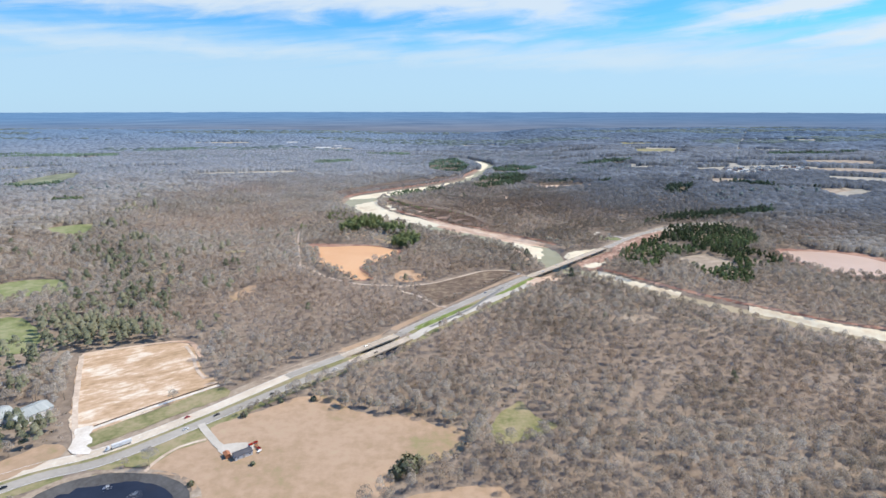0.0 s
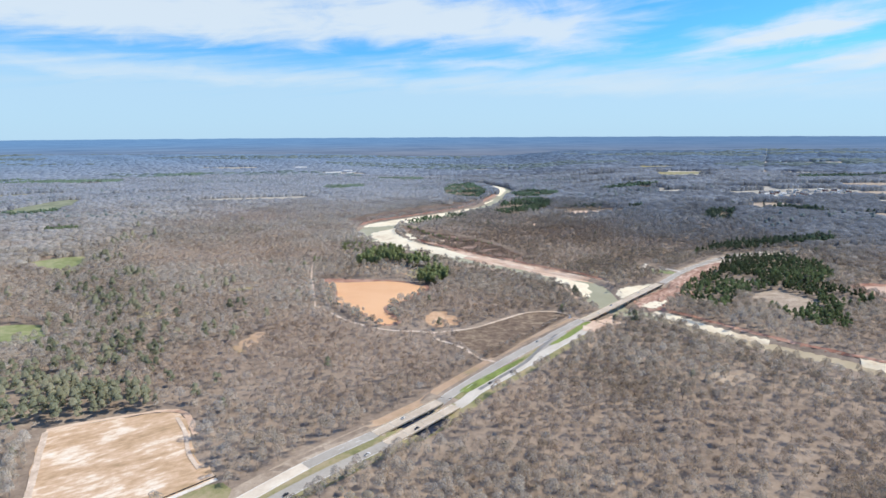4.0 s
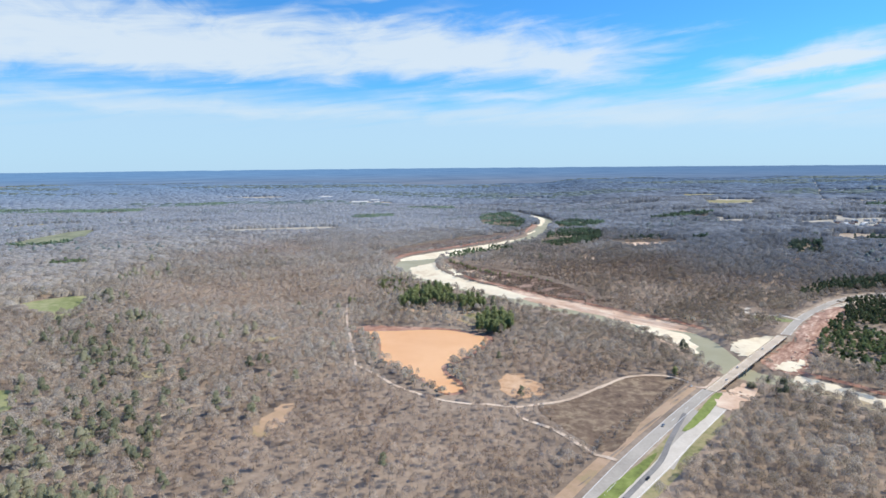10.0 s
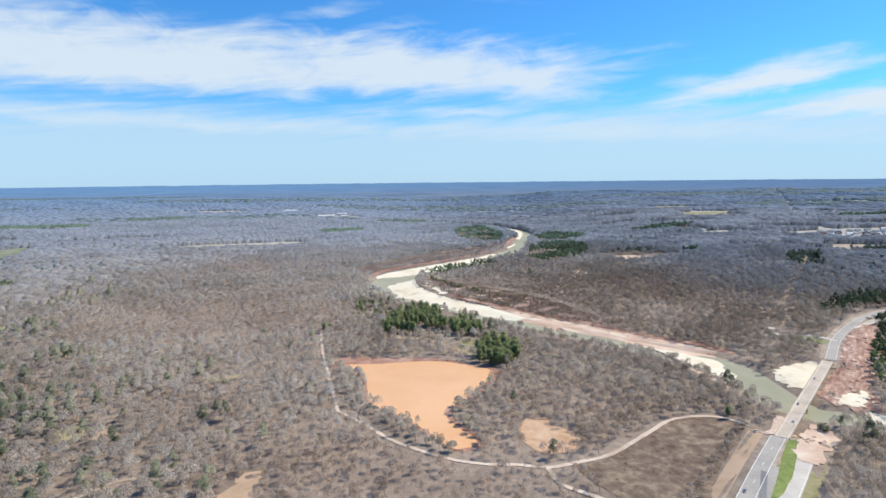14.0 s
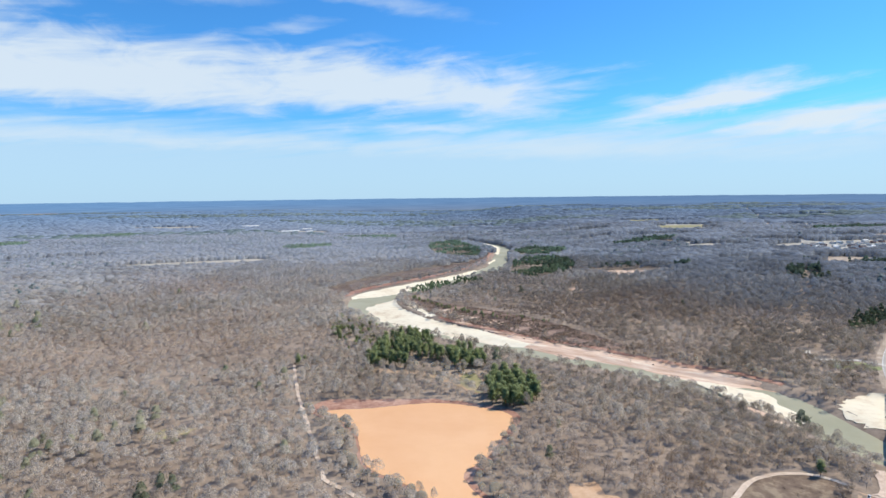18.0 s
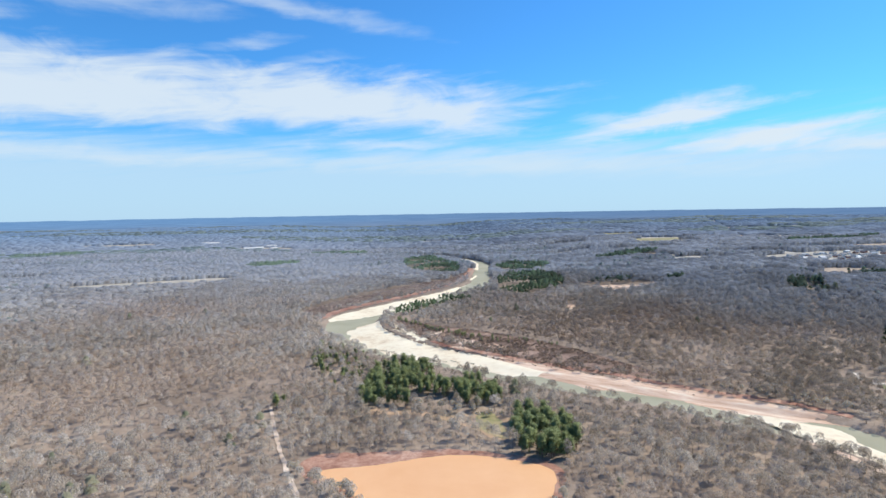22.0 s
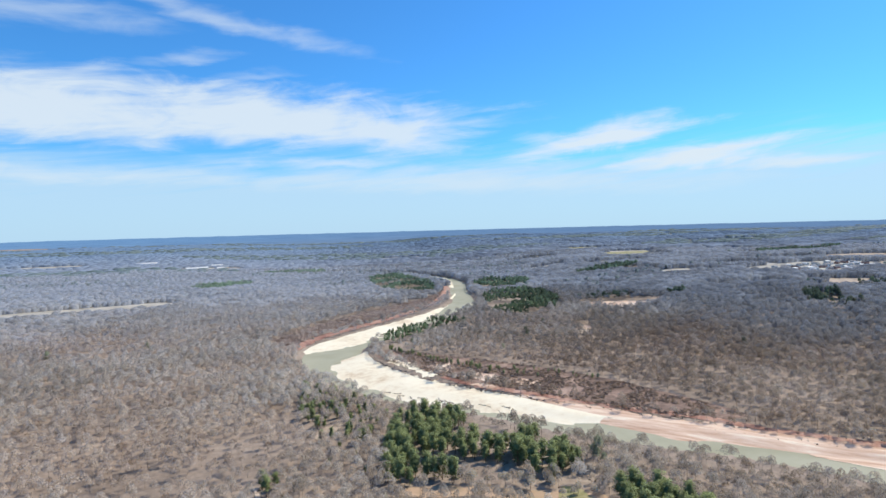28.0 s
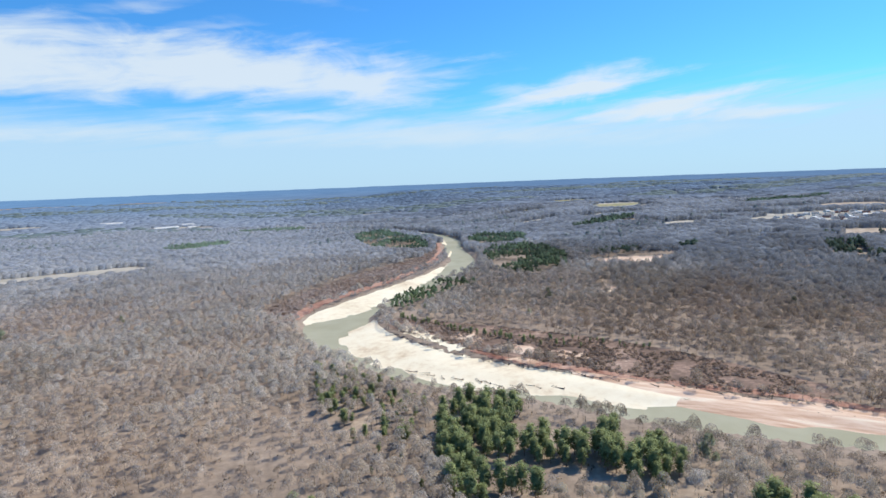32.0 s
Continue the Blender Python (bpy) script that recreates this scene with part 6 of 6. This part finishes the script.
x, y = scatter(-5200, 5400, 2500, 6600, 42, 94, lambda x, y: LAND(x, y) & (np.hypot(x, y) >= 3500) & (np.hypot(x, y) < 6600))
r = np.random.default_rng(95).random(len(x))
ok = wave(x * 0.55, y * 2.0, 300, 2.6) > 0.62 + 0.1 * r
plant("pine_wood", [hardwood_crown(140 + k, 1, 6, 0, 15.0, 22.0, 0, (66,), 0.7, 8.0) for k in range(5)], x[ok], y[ok], 0.8, 1.2, hazed_pine, "dark pine bands near the skyline", "forest", 15)

# single hardwoods at edges and clearings
edge_twigs = surface("edge_tree_twigs", dim(TWIGS, 1.15, 1.15, 1.1), 0.5, 0.05, spread=0.4, sheer=0.6)


def hardwood(k):
    root = thing("bare_tree", "tall leafless hardwood standing at the edge of a clearing", "tree", "edge trees")
    v = hardwood_crown(200 + k, 6, 8, 60, 17, 5.0, 0.3, (36, 66, 98))
    part("trunk", drum(bmesh.new(), 0.36, 11.5, (0, 0, 5.3), 7, top=0.14), bark, root)
    ob = new("crown", np_mesh("crown", v[:, :3], np.arange(len(v)).reshape(-1, 3), edge_twigs, True, v[:, 3:]))
    ob.parent = root
    return root


edge = [hardwood(k) for k in range(5)]
rng = random.Random(77)
count = 0
EDGES = ([(-286, 1104), (-246, 1046), (-236, 976), (-204, 940), (-172, 896), (-136, 862)], [(-112, 880), (-132, 934), (-134, 952), (-114, 976), (-92, 1018)], [(-190, 1236), (-150, 1212), (-96, 1176)],
         [(120, 930), (140, 944), (160, 966)], [(-120, 496), (-84, 472), (-30, 468), (18, 440), (22, 408)], [(240, 1124), (204, 1172), (160, 1214)])
for line in EDGES:
    for px, py in curve(line, 6.5):
        px, py, s = px + rng.uniform(-6, 6), py + rng.uniform(-6, 6), rng.uniform(0.42, 0.8)
        m = pose(px, py, floor_at(px, py) - 0.2, 0, 0, rng.uniform(0, 360)) @ Matrix.Diagonal((s, s, s, 1))
        (edge[count] if count < 5 else copy_thing(edge[rng.randrange(5)], m)).matrix_basis = m
        count += 1

# driftwood stranded on the bars
drift_bark = surface("weathered_wood", [(0.3, (0.16, 0.12, 0.09)), (0.7, (0.36, 0.30, 0.24))], 1.5, 0.2, stretch=(0.3, 2, 2))


def driftwood(k):
    """A stranded trunk with a root plate and stubs of limbs."""
    rng = random.Random(900 + k)
    root = thing("driftwood_log", "weathered grey driftwood trunk stranded on the sand", "driftwood", "driftwood logs")
    l = rng.uniform(7, 12)
    part("trunk", drum(bmesh.new(), 0.42, l, (0, 0, 0.4), 7, top=0.16, tilt=(0, 90, 0)), drift_bark, root)
    part("root_plate", drum(bmesh.new(), 1.1, 0.5, (-l / 2, 0, 0.7), 7, top=0.6, tilt=(0, 90, 0)), drift_bark, root)
    for j in range(3):
        part("limb", drum(bmesh.new(), 0.16, 2.6, (l * (0.1 + 0.14 * j), rng.choice((-0.9, 0.9)), 0.9), 5, top=0.05, tilt=(rng.uniform(-60, 60), rng.uniform(30, 70), 0)), drift_bark, root)
    return root


logs = [driftwood(k) for k in range(3)]
rng = random.Random(83)
spots = [(px + rng.uniform(-4, 4), py + rng.uniform(-4, 4), z) for line, z in (([(-188, 1640), (-170, 1570), (-138, 1506), (-106, 1460), (-64, 1414), (-18, 1366), (30, 1322), (84, 1272)], -0.6), ([(-196, 1480), (-150, 1430), (-90, 1385)], -2.6),
                                                                              ([(40, 1282), (90, 1240), (140, 1196)], -1.6)) for px, py in curve(line, 11.0)]
for k, (px, py, z) in enumerate(spots):
    m = pose(px, py, z, 0, 0, 125 + rng.uniform(-35, 35)) @ Matrix.Diagonal((*[rng.uniform(0.6, 1.2)] * 3, 1))
    (logs[k] if k < 3 else copy_thing(logs[rng.randrange(3)], m)).matrix_basis = m

# shrubs: terrace scrub, roadside bushes, lone shrubs of the pasture
def lone_bush(x, y, s, label, material, k, tall=1.0):
    v = bush(300 + k, 420, 0.26, 2.6 * tall, 2.2)
    ob = new("shrub", np_mesh("shrub", v[:, :3], np.arange(len(v)).reshape(-1, 3), material, True, v[:, 3:]))
    ob.matrix_basis = pose(x, y, floor_at(x, y) + 0.1, 0, 0, k * 40) @ Matrix.Diagonal((s, s, s, 1))
    return tagged(ob, label, "shrub", "shrubs")


for k, (x, y, s) in enumerate(((-27, 378, 4.2), (-20, 383, 3.2), (-178, 455, 1.6), (-123, 486, 1.5), (-152, 480, 1.2), (-148, 386, 1.0), (190, 896, 2.2), (-186, 362, 1.3), (-34, 372, 3.0))):
    lone_bush(x, y, s, "rounded olive-green shrub in the open", evergreen, k, 1.2)
terrace = np.array([(-172, 1612), (-186, 1668), (-160, 1692), (-104, 1640), (-36, 1574), (30, 1494), (78, 1412), (122, 1286), (60, 1296), (2, 1358), (-52, 1428), (-96, 1478), (-128, 1530), (-148, 1580)])
rs = np.random.default_rng(61)
x, y = rs.uniform(-190, 125, 22000), rs.uniform(1265, 1700, 22000)
ok = inside(x, y, terrace) & (wave(x, y, 11) > 0.3)
plant("terrace_thicket", [hardwood_crown(460 + k, 1, 5, 4, 2.8, 2.3, 0) for k in range(6)], x[ok][::3], y[ok][::3], 0.5, 1.25, thicket_mat, "brown leafless thicket on the river terrace", "thicket", 65)
plant("scrub", [bush(400 + k, 14, 0.45) for k in range(6)], x[ok], y[ok], 0.35, 0.9, scrub_mat, "low brown scrub on the river terrace", "scrub", 62)
c = curve(WEST, 3.0)
c = c[c[:, 1] > 650]
x, y = c[:, 0] - 24 + rs.uniform(-5, 5, len(c)), c[:, 1] + 19 + rs.uniform(-5, 5, len(c))
e = curve(EAST, 2.0)
e = e[(e[:, 1] > 466) & (e[:, 1] < 620)]
x, y = np.append(x, e[:, 0] + 10 + rs.uniform(-2, 4, len(e))), np.append(y, e[:, 1] - 9 + rs.uniform(-4, 2, len(e)))
plant("roadside_bushes", [hardwood_crown(420 + k, 2, 5, 6, 6.5, 2.8, 0.2) for k in range(6)], x, y, 0.6, 1.3, twigs_mat, "grey-brown bushes lining the highway", "bushes", 63)
x, y = rs.uniform(-44, 122, 3000), rs.uniform(750, 932, 3000)
ok = inside(x, y, np.array([(-44, 842), (-12, 856), (56, 918), (110, 930), (122, 902), (66, 832), (18, 762), (2, 750), (-22, 790)])) & (wave(x, y, 14, 1.0) > 0.5)
plant("scrub", [bush(440 + k, 12, 0.4) for k in range(5)], x[ok], y[ok], 0.3, 0.7, scrub_mat, "low brush and stumps on the cut-over clearing", "scrub", 64)
